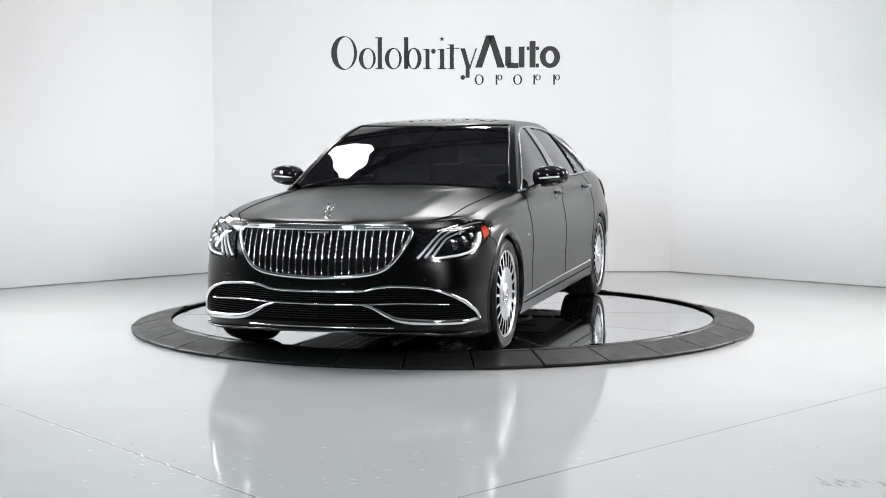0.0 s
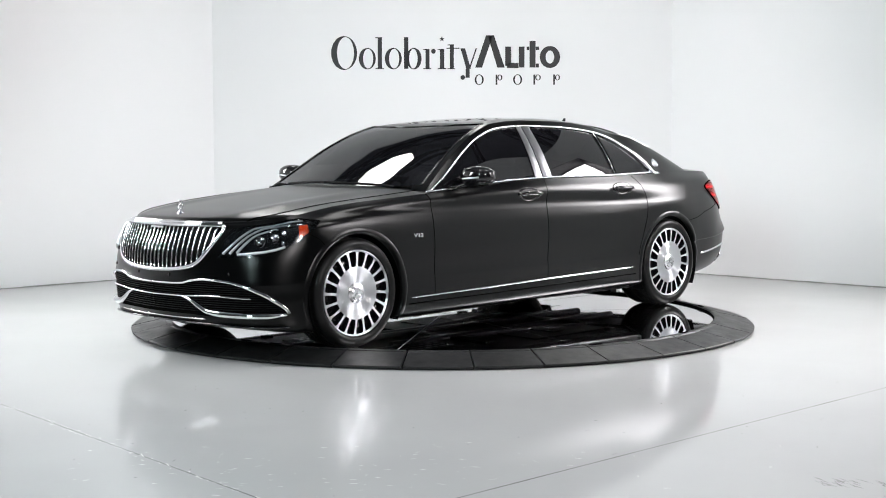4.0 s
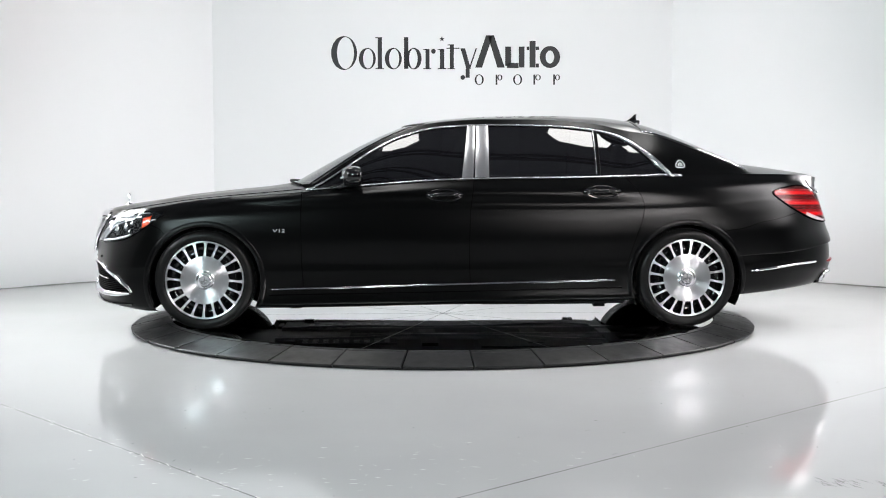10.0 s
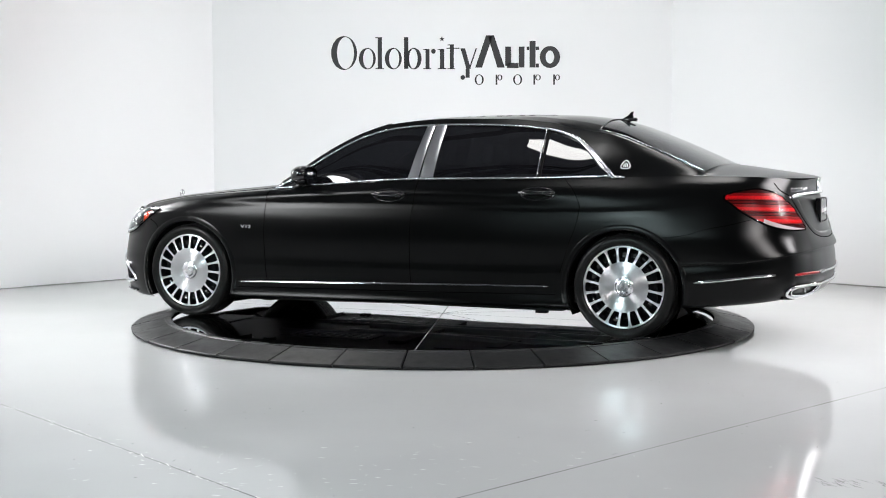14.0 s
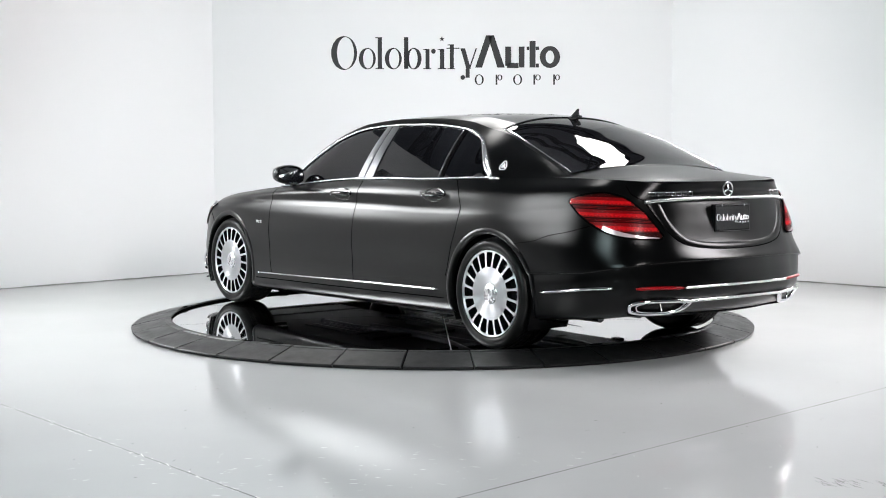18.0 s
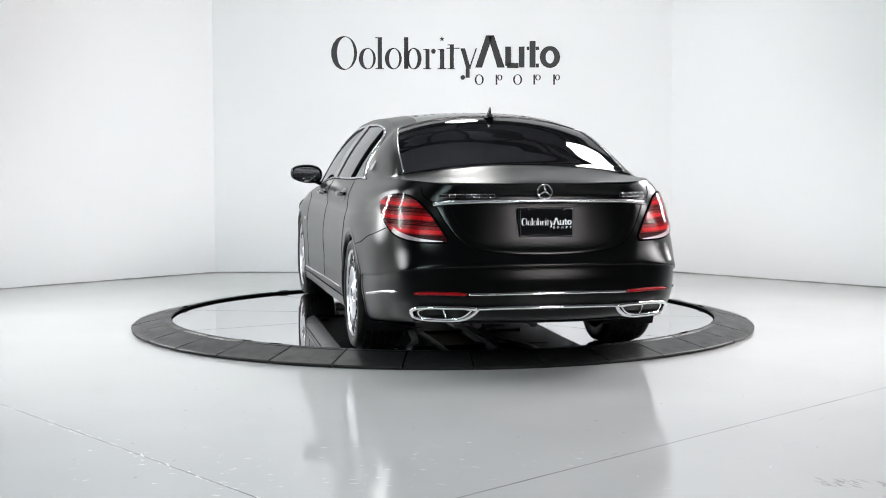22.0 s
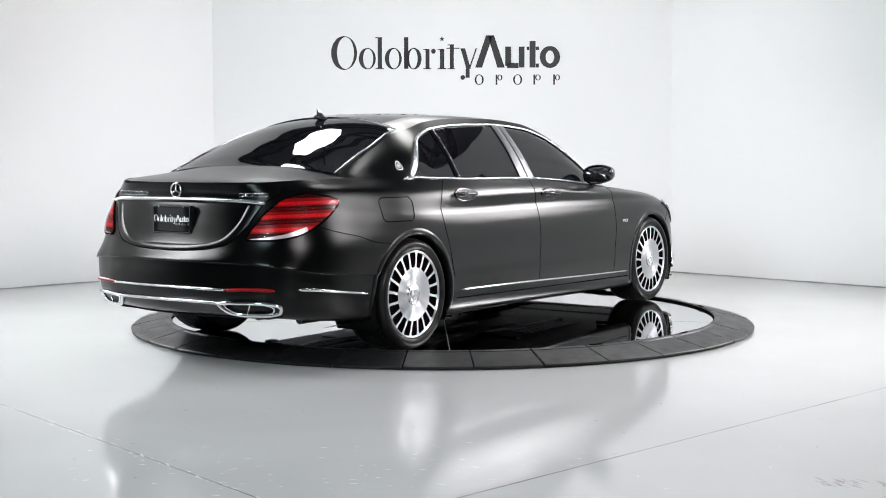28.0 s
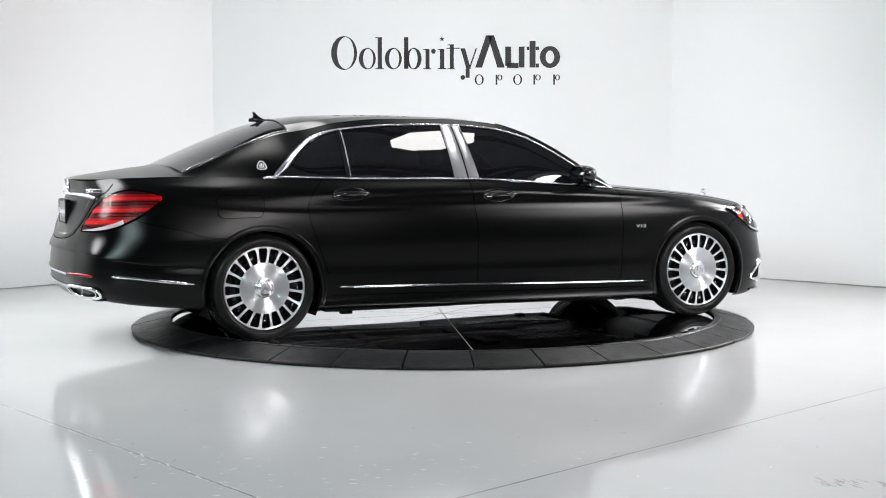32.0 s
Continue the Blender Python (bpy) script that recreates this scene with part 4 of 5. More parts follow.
part("grille_top", tube("grille_top", L, .019, M_CHROME, sides=12, flat=0.8, up=(1, 0, 0)), None, grille, "broad chrome cap along the grille's top")
SP = np.array([onto([(0, abs(y), z) for z in np.linspace(.565, .685, 5)], .0075, "front") * np.array([1, -1 if y < 0 else 1, 1]) for y in np.linspace(-.078, .078, 7)])
part("sensor_panel", grid_mesh("sensor_panel", SP, M_GLOSS), None, grille, "square gloss black sensor panel")
part("grille_mark", box_bm((2.518, -.065, .762), (2.534, .065, .774), .003), M_CHROME, grille)

# lower grille: dark mesh with bright strips
def fline(pts, off, n=50):
    return onto(resample([(0, y, z) for y, z in pts], n), off, "front")


UP = [(0, .428), (.20, .430), (.29, .436), (.36, .452), (.44, .460), (.60, .452), (.70, .430), (.785, .385), (.835, .335), (.862, .290), (.868, .262)]
LO = [(0, .245), (.2, .245), (.36, .243), (.46, .240), (.6, .238), (.74, .236), (.83, .236), (.862, .245)]
up_z = lambda y: np.interp(y, [a for a, b in UP], [b for a, b in UP])
lo_z = lambda y: np.interp(y, [a for a, b in LO], [b for a, b in LO])
rows = []
for y in np.linspace(0, .862, 60):
    rows.append(onto([(0, y, lo_z(y) + (up_z(y) - lo_z(y)) * k) for k in np.linspace(0, 1, 12)], 0.003, "front"))
rows = np.array(rows)
both("lower_grille", lambda s_: grid_mesh("lower_grille", rows * SGN(s_), M_SEAM, flip=s_ < 0), [front] * 2, "black mesh air intake")
for z0 in np.arange(.268, .45, .0135):
    seg = [y for y in np.linspace(0, .85, 60) if lo_z(y) + .012 < z0 < up_z(y) - .010]
    if len(seg) > 3:
        L = onto([(0, y, z0) for y in seg], 0.004, "front")
        both("mesh_bar", lambda s_: tube("mesh_bar", L * SGN(s_), .0024, M_DARK, sides=5), [front] * 2)
both("bumper_trim", lambda s_: tube("bumper_trim", fline(UP, .007, 70) * SGN(s_), np.interp(np.linspace(0, 1, 70), [0, .3, .7, .9, 1], [.0065, .008, .009, .014, .012]), M_CHROME), [front] * 2, "chrome intake surround")
BL = [(.27, .352), (.33, .335), (.40, .298), (.47, .268), (.56, .256), (.70, .250), (.80, .248), (.862, .256)]
both("bumper_blade", lambda s_: tube("bumper_blade", fline(BL, .007, 60) * SGN(s_), np.interp(np.linspace(0, 1, 60), [0, .2, .5, .9, 1], [.006, .019, .028, .024, .014]), M_CHROME, flat=0.8), [front] * 2, "chrome blade under the intake")
both("bumper_trim", lambda s_: tube("bumper_trim", fline([(0, .352), (.28, .354), (.5, .362), (.74, .352)], .007) * SGN(s_), .005, M_CHROME), [front] * 2, "slim chrome strip")
both("splitter", lambda s_: tube("splitter", fline([(0, .205), (.3, .200), (.56, .193), (.74, .182), (.86, .180)], .010) * SGN(s_), .011, M_GLOSS, flat=0.6), [front] * 2, "gloss black lip")
both("splitter_trim", lambda s_: tube("splitter_trim", fline([(0, .222), (.3, .220), (.45, .22)], .008) * SGN(s_), .0045, M_CHROME), [front] * 2)
for y, z in ((.17, .478), (.62, .50)):
    q = onto([(0, y, z)], .001, "front")[0]
    both("parking_sensor", lambda s_: mesh_bm("parking_sensor", box_bm(q * SGN(s_) - .008, q * SGN(s_) + .008, .004), M_GLOSS), [front] * 2)

# headlights
HU = [(2.38, .565, .745), (2.32, .63, .773), (2.23, .71, .795), (2.13, .78, .806), (2.03, .84, .808), (1.95, .872, .800)]
HL = [(2.43, .532, .590), (2.380, .63, .590), (2.31, .73, .597), (2.22, .808, .622), (2.11, .864, .690), (1.965, .885, .782)]


def lamp_patch(upper, lower, n, m, off, bulge=0.0, part_of=(0, 1, 0, 1)):
    a, b = resample(upper, 60), resample(lower, 60)
    t0, t1, k0, k1 = part_of
    rows = []
    for t in np.linspace(t0, t1, n):
        i = t * 59
        lo = int(min(58, math.floor(i)))
        pa = a[lo] + (a[lo + 1] - a[lo]) * (i - lo)
        pb = b[lo] + (b[lo + 1] - b[lo]) * (i - lo)
        rows.append([pb + (pa - pb) * k for k in np.linspace(k0, k1, m)])
    R = np.array(rows)
    S = onto(R.reshape(-1, 3), off, "near").reshape(R.shape)
    return S


head_lens = lamp_patch(HU, HL, 40, 14, .016)
head_base = lamp_patch(HU, HL, 40, 14, .003)
heads = both("headlight", lambda s_: grid_mesh("headlight", head_base * SGN(s_), M_LAMPBODY, flip=s_ < 0), None, "dark headlight with bright light guides and an amber corner")
for t0, k in ((.04, 0), (.105, 1), (.17, 2)):
    # three light guides rise from the inner edge and sweep back along the top
    pts = [(t0, .12), (t0 + .07, .40), (t0 + .16, .70 - .04 * k), (t0 + .34, .88 - .09 * k), (.80 - .13 * k, .90 - .12 * k)]
    S = np.concatenate([lamp_patch(HU, HL, 2, 2, .010, 0, (a, a + 1e-3, b, b + 1e-3))[0, :1] for a, b in resample(pts, 26)])
    both("light_guide", lambda s_: tube("light_guide", S * SGN(s_), np.interp(np.linspace(0, 1, 26), [0, .4, 1], [.0090, .0070, .0040]), M_GUIDE), heads, "frosted white light guide")
for a, b, r in ((.36, .38, .036), (.50, .42, .030), (.60, .50, .020), (.66, .66, .016), (.58, .22, .014), (.46, .66, .014)):
    q = lamp_patch(HU, HL, 2, 2, .006, 0, (a, a + 1e-3, b, b + 1e-3))[0, 0]
    v, f = lathe([(r, 0.0), (r * .92, .010), (r * .7, .006), (r * .45, .012), (0, .016)], 20)
    mm = look(q, q + np.array([-.85, -.5, -.05]))
    vv = [mm @ Vector(x) for x in v]
    both("lamp_bowl", lambda s_: mesh_of("lamp_bowl", [(p.x, p.y * s_, p.z) for p in vv], f, M_BOWL, True), heads, "round reflector bowl")
both("amber_reflector", lambda s_: grid_mesh("amber_reflector", lamp_patch(HU, HL, 8, 8, .009, 0, (.75, .85, .10, .52)) * SGN(s_), M_AMBER, flip=s_ < 0), heads, "amber side reflector")
both("lamp_rim", lambda s_: tube("lamp_rim", lamp_patch(HU, HL, 30, 2, .011, 0, (.18, .60, .08, .10))[:, 0] * SGN(s_), .008, M_CLEAR), heads)
both("headlight_lens", lambda s_: grid_mesh("headlight_lens", head_lens * SGN(s_), M_LENS, flip=s_ < 0), heads, "clear headlight lens")
edge = np.concatenate([head_lens[:, -1], head_lens[::-1, 0]])
edge_b = np.concatenate([head_base[:, -1], head_base[::-1, 0]])
both("lens_edge", lambda s_: grid_mesh("lens_edge", np.stack([edge, edge_b], 1) * SGN(s_), M_GLOSS, close_u=True), heads)

# upright ring mascot
def ring_mesh(name, c, r, w, material, turn=None):
    a = np.linspace(0, 2 * math.pi, 28, endpoint=False)
    P = np.stack([np.zeros(28), r * np.cos(a), r * np.sin(a)], 1) + np.array(c)
    return tube(name, P, w, material, closed=True, sides=6, up=(1, 0, 0))


zh = float(hood_mid(2.36))
mascot = part("hood_ornament", ring_mesh("hood_ornament", (2.36, 0, zh + .056), .029, .003, M_CHROME), None, PANEL["fender"][0].parent, "upright chrome ring on the hood")
v, f = lathe([(.024, -.006), (.022, .006), (.008, .012), (.005, .026), (0, .026)], 16)
part("ornament_foot", mesh_of("ornament_foot", [(x + 2.36, y, z + zh) for x, y, z in v], f, M_CHROME, True), None, mascot)
for k in range(3):
    a = math.radians(90 + 120 * k)
    part("ornament_spoke", tube("ornament_spoke", [(2.36, 0, zh + .056), (2.36, .028 * math.cos(a), zh + .056 + .028 * math.sin(a))], .003, M_CHROME, sides=6, up=(1, 0, 0)), None, mascot)

# ---------------------------------------------------------------- flanks
STR = onto(resample([(1.22, 0, .285), (.6, 0, .298), (-.2, 0, .318), (-1.17, 0, .338)], 50), .004, "side")
both("sill_strip", lambda s_: tube("sill_strip", STR * SGN(s_), np.interp(np.linspace(0, 1, 50), [0, .03, .97, 1], [.003, .0065, .0065, .003]), M_CHROME), PANEL["sill"], "chrome strip along the doors")
STR2 = onto(resample([(-2.14, .93, .392), (-2.3, .91, .412), (-2.5, .88, .438), (-2.63, .80, .453)], 30), .004, "near")
both("bumper_strip", lambda s_: tube("bumper_strip", STR2 * SGN(s_), np.interp(np.linspace(0, 1, 30), [0, .1, .95, 1], [.002, .010, .010, .006]), M_CHROME), [PANEL["rear_bumper"][0]] * 2, "chrome strip on the bumper side")


def handle_at(x0, x1, z, owners):
    xm, hl = (x0 + x1) / 2, abs(x1 - x0) / 2
    cup = []
    for k in range(28):
        a = 2 * math.pi * k / 28
        cup.append([onto([(xm + hl * r * math.cos(a), 0, z + .046 * r * math.sin(a))], o, "side")[0] for r, o in ((1.0, .001), (.9, .004), (.75, -.001), (.3, -.004), (.01, -.004))])
    cup = np.array(cup)
    cups = both("handle_cup", lambda s_: grid_mesh("handle_cup", cup * SGN(s_), M_GLOSS, close_u=True), owners)
    t = np.linspace(-1, 1, 24)
    line = onto([(xm + hl * .97 * k, 0, z + .006) for k in t], 0.0, "side")
    line[:, 1] += .010 + .024 * (1 - t ** 4)
    both("door_handle", lambda s_: tube("door_handle", line * SGN(s_),   .023 * (1 - .35 * np.abs(t) ** 4), M_GLOSS, sides=10, flat=.75), owners, "gloss black door handle with a chrome edge")
    line2 = line + np.array([0, .004, -.011])
    both("handle_chrome", lambda s_: tube("handle_chrome", line2[2:-2] * SGN(s_), .006, M_CHROME, sides=8), owners)


handle_at(.145, -.105, .932, PANEL["front_door"])
handle_at(-.955, -1.205, .952, PANEL["rear_door"])


def mirror_shell(s_):
    v, f = lathe([(0, -.062), (.045, -.060), (.080, -.050), (.102, -.025), (.108, .010), (.102, .036), (.094, .040)], 26)
    out = []
    for x, y, z in v:
        # the shell opens backwards, is wide across the car and tapers to its tip
        r_ = math.hypot(x, y) + 1e-9
        cx_, sy_ = x / r_, y / r_
        yy = r_ * math.copysign(abs(cx_) ** .75, cx_) * 1.18
        hh = r_ * math.copysign(abs(sy_) ** .7, sy_) * (.70 - 1.1 * max(0, yy))
        out.append((.655 - z * 1.25 - 0.12 * max(0, yy), (.985 + yy) * s_, 1.065 + hh + 0.06 * yy))
    return mesh_of("mirror", out, f, M_GLOSS, True)


mirs = both("mirror", mirror_shell, None, "gloss black door mirror with a slim indicator")


def mirror_glass(s_):
    # slightly bowed towards the rear, as door mirrors are
    v, f = lathe([(0, 0), (.03, 0), (.055, 0), (.078, 0), (.098, 0)], 26)
    return mesh_of("mirror_glass", [(.591 + 1.0 * (x * x + y * y) - 0.10 * max(0, x) + .2 * y, (.985 + x * 1.10) * s_, 1.065 + y * .68 + .06 * x) for x, y, z in v], f, M_CHROME, True)


both("mirror_glass", mirror_glass, mirs, "mirror glass")
both("mirror_foot", lambda s_: tube("mirror_foot", np.array([(.80, .845, .985), (.74, .88, .993), (.69, .92, 1.012), (.66, .955, 1.03)]) * SGN(s_), [.030, .027, .026, .03], M_GLOSS, flat=.6), mirs)
both("mirror_indicator", lambda s_: tube("mirror_indicator", np.array([(.725, .92, 1.052), (.732, .98, 1.056), (.715, 1.05, 1.062), (.675, 1.095, 1.07)]) * SGN(s_), [.004, .007, .007, .004], M_CLEAR), mirs, "slim clear indicator")

# fuel flap on the right flank
FL = onto(resample([(-1.70, 0, .955), (-1.95, 0, .955), (-1.985, 0, .93), (-1.975, 0, .83), (-1.94, 0, .81), (-1.72, 0, .81), (-1.69, 0, .83), (-1.675, 0, .92)], 60, True), .0006, "side")
part("fuel_flap_gap", tube("fuel_flap_gap", mirrored(FL), .003, M_SEAM, closed=True, sides=6), None, PANEL["quarter_panel"][1])


def lettering(body, size, depth=.004):
    cu = bpy.data.curves.new("lettering", "FONT")
    cu.body, cu.size, cu.extrude, cu.align_x, cu.align_y = body, size, depth / 2, "CENTER", "CENTER"
    ob = bpy.data.objects.new("lettering", cu)
    scene.collection.objects.link(ob)
    bpy.context.view_layer.update()
    me = bpy.data.meshes.new_from_object(ob)
    bpy.data.objects.remove(ob)
    return me


engine_me = lettering("V12", .036)
engine_me.materials.clear()
engine_me.materials.append(M_BADGE)
q = onto([(1.165, 0, .69)], .006, "side")[0]
for s_ in (1, -1):
    ob = part("engine_badge", engine_me, None, PANEL["fender"][0 if s_ > 0 else 1], "small chrome engine badge")
    ob.matrix_basis = pose(q[0], q[1] * s_, q[2], 90, 0, 180 if s_ > 0 else 0) @ Matrix.Diagonal((1.5, .9, 1, 1))
# plain chrome emblem on the rear pillars
for s_ in (1, -1):
    c = flank(-1.655, 1.140) + np.array([0, .004, .002])
    mm = look(c, c + np.array([0, .84, .5]))
    tri = [(.030 * (1 + .10 * math.cos(3 * a_)) * math.sin(a_), .030 * (1 + .16 * math.cos(3 * a_)) * math.cos(a_)) for a_ in np.linspace(0, 2 * math.pi, 36, endpoint=False)]
    L = [mm @ Vector((a_, b_, -.003)) for a_, b_ in tri]
    emblem = part("pillar_emblem", tube("pillar_emblem", [(p.x, p.y * s_, p.z) for p in L], .0032, M_BADGE, closed=True, sides=6), None, car, "rounded triangular chrome emblem")
    for px_, h_ in ((-.013, .010), (0, .018), (.013, .010)):
        L = [mm @ Vector((px_, -.014, -.003)), mm @ Vector((px_ * .8, h_, -.003))]
        part("emblem_bar", tube("emblem_bar", [(p.x, p.y * s_, p.z) for p in L], .0036, M_BADGE, sides=6, up=(1, 0, 0)), None, emblem)

# ---------------------------------------------------------------- tail
TU = [(-2.32, .882, .965), (-2.40, .845, .992), (-2.50, .785, 1.0), (-2.59, .712, .976), (-2.67, .63, .893), (-2.71, .585, .82), (-2.735, .535, .735)]
TL = [(-2.32, .888, .948), (-2.40, .872, .875), (-2.50, .84, .806), (-2.59, .795, .758), (-2.65, .745, .738), (-2.70, .68, .726), (-2.735, .545, .714)]
lens = lamp_patch(TU, TL, 44, 16, .004)
cover = lamp_patch(TU, TL, 44, 16, .015)
tails = both("tail_light", lambda s_: grid_mesh("tail_light", lens * SGN(s_), M_DEEP, flip=s_ > 0), None, "red tail light with three bright bands")
TA, TB = resample(TU, 60), resample(TL, 60)


def lamp_band(z0, z1, drop, t0, t1, off, wave=0.0):
    """Rows of places across the tail light between two heights that fall towards the middle of the car."""
    rows = []
    for i in range(int(t0 * 59), int(t1 * 59)):
        pa, pb = TA[i], TB[i]
        lo, hi = max(z0 - drop * i / 59 + wave * (i % 2), pb[2] + .006), min(z1 - drop * i / 59, pa[2] - .006)
        if hi - lo > .002:
            rows.append([pb + (pa - pb) * (z - pb[2]) / (pa[2] - pb[2]) for z in np.linspace(lo, hi, 4)])
    R = np.array(rows)
    return onto(R.reshape(-1, 3), off, "near").reshape(R.shape)


for z0, z1 in ((.940, .985), (.868, .912), (.798, .842)):
    band = lamp_band(z0, z1, .045, .03, .97, .008)
    both("lamp_band", lambda s_: grid_mesh("lamp_band", band * SGN(s_), M_MIDRED, flip=s_ < 0), tails, "dark red band")
    core = lamp_band(z0 + .003, z0 + .025, .045, .04, .96, .0105, .007)
    both("lamp_core", lambda s_: grid_mesh("lamp_core", core * SGN(s_), M_RED, flip=s_ < 0), tails, "bright red core of the band")
    for dz in (.008, .015) if z1 < .93 else ():
        fine = lamp_band(z1 + dz, z1 + dz + .0025, .045, .06, .94, .008)
        both("lamp_rib", lambda s_: grid_mesh("lamp_rib", fine * SGN(s_), M_MIDRED, flip=s_ < 0), tails)
rimb = lamp_patch(TU, TL, 4, 20, .010, 0, (.015, .045, .10, .92))
both("lamp_band", lambda s_: grid_mesh("lamp_band", rimb * SGN(s_), M_RED, flip=s_ > 0), tails, "red band round the outer corner")
both("lamp_cover", lambda s_: grid_mesh("lamp_cover", cover * SGN(s_), M_REDLENS, flip=s_ < 0), tails, "clear glossy outer lens")
rev = lamp_patch(TU, TL, 20, 4, .011, 0, (.46, .97, .02, .13))
both("reversing_lamp", lambda s_: grid_mesh("reversing_lamp", rev * SGN(s_), M_CLEAR, flip=s_ > 0), tails, "clear strip along the lower edge")
edge = np.concatenate([lens[:, -1], lens[::-1, 0]])
both("lamp_edge", lambda s_: tube("lamp_edge", edge * SGN(s_), .006, M_SEAM, closed=True, sides=6), tails)


def rline(pts, off, n=50):
    return onto(resample([(0, y, z) for y, z in pts], n), off, "rear")


trunk, rearb = PANEL["trunk_face"][0], PANEL["rear_bumper"][0]
TC = rline([(0, .952), (.3, .951), (.5, .946), (.61, .935)], .012, 40)
part("trunk_trim", tube("trunk_trim", np.concatenate([mirrored(TC)[::-1], TC[1:]]), .0125, M_TRIM, flat=1.0), None, trunk, "chrome strip across the trunk lid")
TG = rline([(.60, .925), (.555, .84), (.50, .76), (.42, .70), (.28, .672), (.12, .662), (0, .66)], .001, 60)
part("panel_gap", tube("panel_gap", np.concatenate([TG, mirrored(TG)[::-1][1:]]), .003, M_SEAM, sides=6), None, trunk)
TG2 = rline([(.60, .94), (.66, .99), (.665, 1.03)], .001, 20)
both("panel_gap", lambda s_: tube("panel_gap", TG2 * SGN(s_), .003, M_SEAM, sides=6), [trunk] * 2)
# raised band round the plate field
OUTB = rline([(.595, .925), (.552, .84), (.497, .76), (.417, .703), (.28, .675), (.12, .665), (0, .663)], .002, 60)
TOPB = rline([(.545, .925), (.508, .84), (.458, .768), (.385, .716), (.27, .692), (.12, .684), (0, .682)], .010, 60)
INB = rline([(.520, .925), (.485, .84), (.438, .776), (.368, .728), (.262, .706), (.12, .699), (0, .698)], .0005, 60)
BAND = np.stack([np.concatenate([q_, mirrored(q_)[::-1][1:]]) for q_ in (OUTB, TOPB, INB)], 1)
part("lid_bevel", grid_mesh("lid_bevel", BAND, M_PAINT), None, trunk)
# plate
xp = float(onto([(0, 0, .84)], 0, "rear")[0][0]) - .012
plate = part("plate_frame", box_bm((xp - .012, -.157, .755), (xp + .02, .157, .920), .006), M_DARK, car, "black plate frame")
part("plate_panel", box_bm((xp - .0145, -.145, .768), (xp - .011, .145, .908), .001), M_GLOSS, plate, "black dealer plate with a white mark")
part("plate_rim", tube("plate_rim", [(xp - .015, y, z) for y, z in ((-.15, .762), (.15, .762), (.15, .914), (-.15, .914))], .0025, M_BRAKE, closed=True, sides=6, up=(1, 0, 0)), None, plate, "thin bright edge of the plate")
for y in (.10, -.10):
    part("plate_screw", box_bm((xp - .018, y - .006, .907), (xp - .012, y + .006, .919), .003), M_CHROME, plate)
xe = float(onto([(0, 0, 1.01)], .004, "rear")[0][0])
emb = part("trunk_emblem", ring_mesh("trunk_emblem", (xe - .008, 0, 1.008), .041, .0055, M_CHROME), None, car, "round chrome emblem")
for k in range(3):
    a = math.radians(90 + 120 * k)
    part("emblem_spoke", tube("emblem_spoke", [(xe - .008, 0, 1.008), (xe - .008, .039 * math.cos(a), 1.008 + .039 * math.sin(a))], [.008, .003], M_CHROME, sides=6, up=(1, 0, 0)), None, emb)
# model marks as plain chrome bars
for y0, widths in ((.575, (.05, .045, .045, .04, .045, .04, .045)), (-.455, (.04, .012, .04, .04, .04))):
    y = y0
    for w in widths:
        a, b = onto([(0, abs(y), .985)], .003, "rear")[0], onto([(0, abs(y - w * .72), .985)], .003, "rear")[0]
        sg = 1 if y > 0 else -1
        L = np.array([a + (0, 0, -.010), b + (0, 0, -.010), b + (0, 0, .010), a + (0, 0, .010)]) * SGN(sg)
        part("model_mark", tube("model_mark", L, .0024, M_CHROME, closed=True, sides=6, up=(1, 0, 0)), None, trunk)
        y -= w

RT = rline([(0, .452), (.25, .451), (.45, .449)], .008, 40)
part("bumper_trim", tube("bumper_trim", np.concatenate([mirrored(RT)[::-1], RT[1:]]), .0085, M_CHROME), None, rearb, "chrome strip across the rear bumper")
RR = rline([(.46, .449), (.55, .452), (.65, .453), (.73, .450)], .006, 24)
both("reflector", lambda s_: tube("reflector", RR * SGN(s_), np.interp(np.linspace(0, 1, 24), [0, .1, .9, 1], [.007, .010, .010, .005]), M_MIDRED), [rearb] * 2, "red reflector strip")
RB = rline([(0, .378), (.25, .377), (.40, .374)], .012, 40)
part("exhaust_bar", tube("exhaust_bar", np.concatenate([mirrored(RB)[::-1], RB[1:]]), .0105, M_CHROME), None, rearb, "chrome bar between the exhaust tips")
EX = [(.395, .372), (.46, .380), (.60, .382), (.70, .377), (.735, .355), (.72, .325), (.66, .312), (.54, .310), (.47, .318), (.42, .345)]
exl = rline(EX + EX[:1], .014, 60)[:-1]
tips = both("exhaust_tip", lambda s_: tube("exhaust_tip", exl * SGN(s_), .0115, M_CHROME, closed=True, up=(1, 0, 0)), None, "chrome exhaust surround split by a bar")
exc = exl.mean(0)
ef = np.stack([exl + np.array([-.002, 0, 0]), exc + (exl - exc) * .85 + np.array([.02, 0, 0]), exc + (exl - exc) * .5 + np.array([.045, 0, 0]), exc + (exl - exc) * .02 + np.array([.05, 0, 0])], 1)
both("exhaust_mouth", lambda s_: grid_mesh("exhaust_mouth", ef * SGN(s_), M_SEAM, close_u=True), tips)
exi = exc + (exl - exc) * .80 + np.array([-.004, 0, 0])
both("exhaust_ring", lambda s_: tube("exhaust_ring", exi * SGN(s_), .0055, M_CHROME, closed=True, up=(1, 0, 0)), tips)
both("exhaust_bar", lambda s_: tube("exhaust_bar", np.array([exc + (0, -.012, -.030), exc + (0, .012, .030)]) * SGN(s_), .005, M_CHROME, up=(1, 0, 0)), tips)
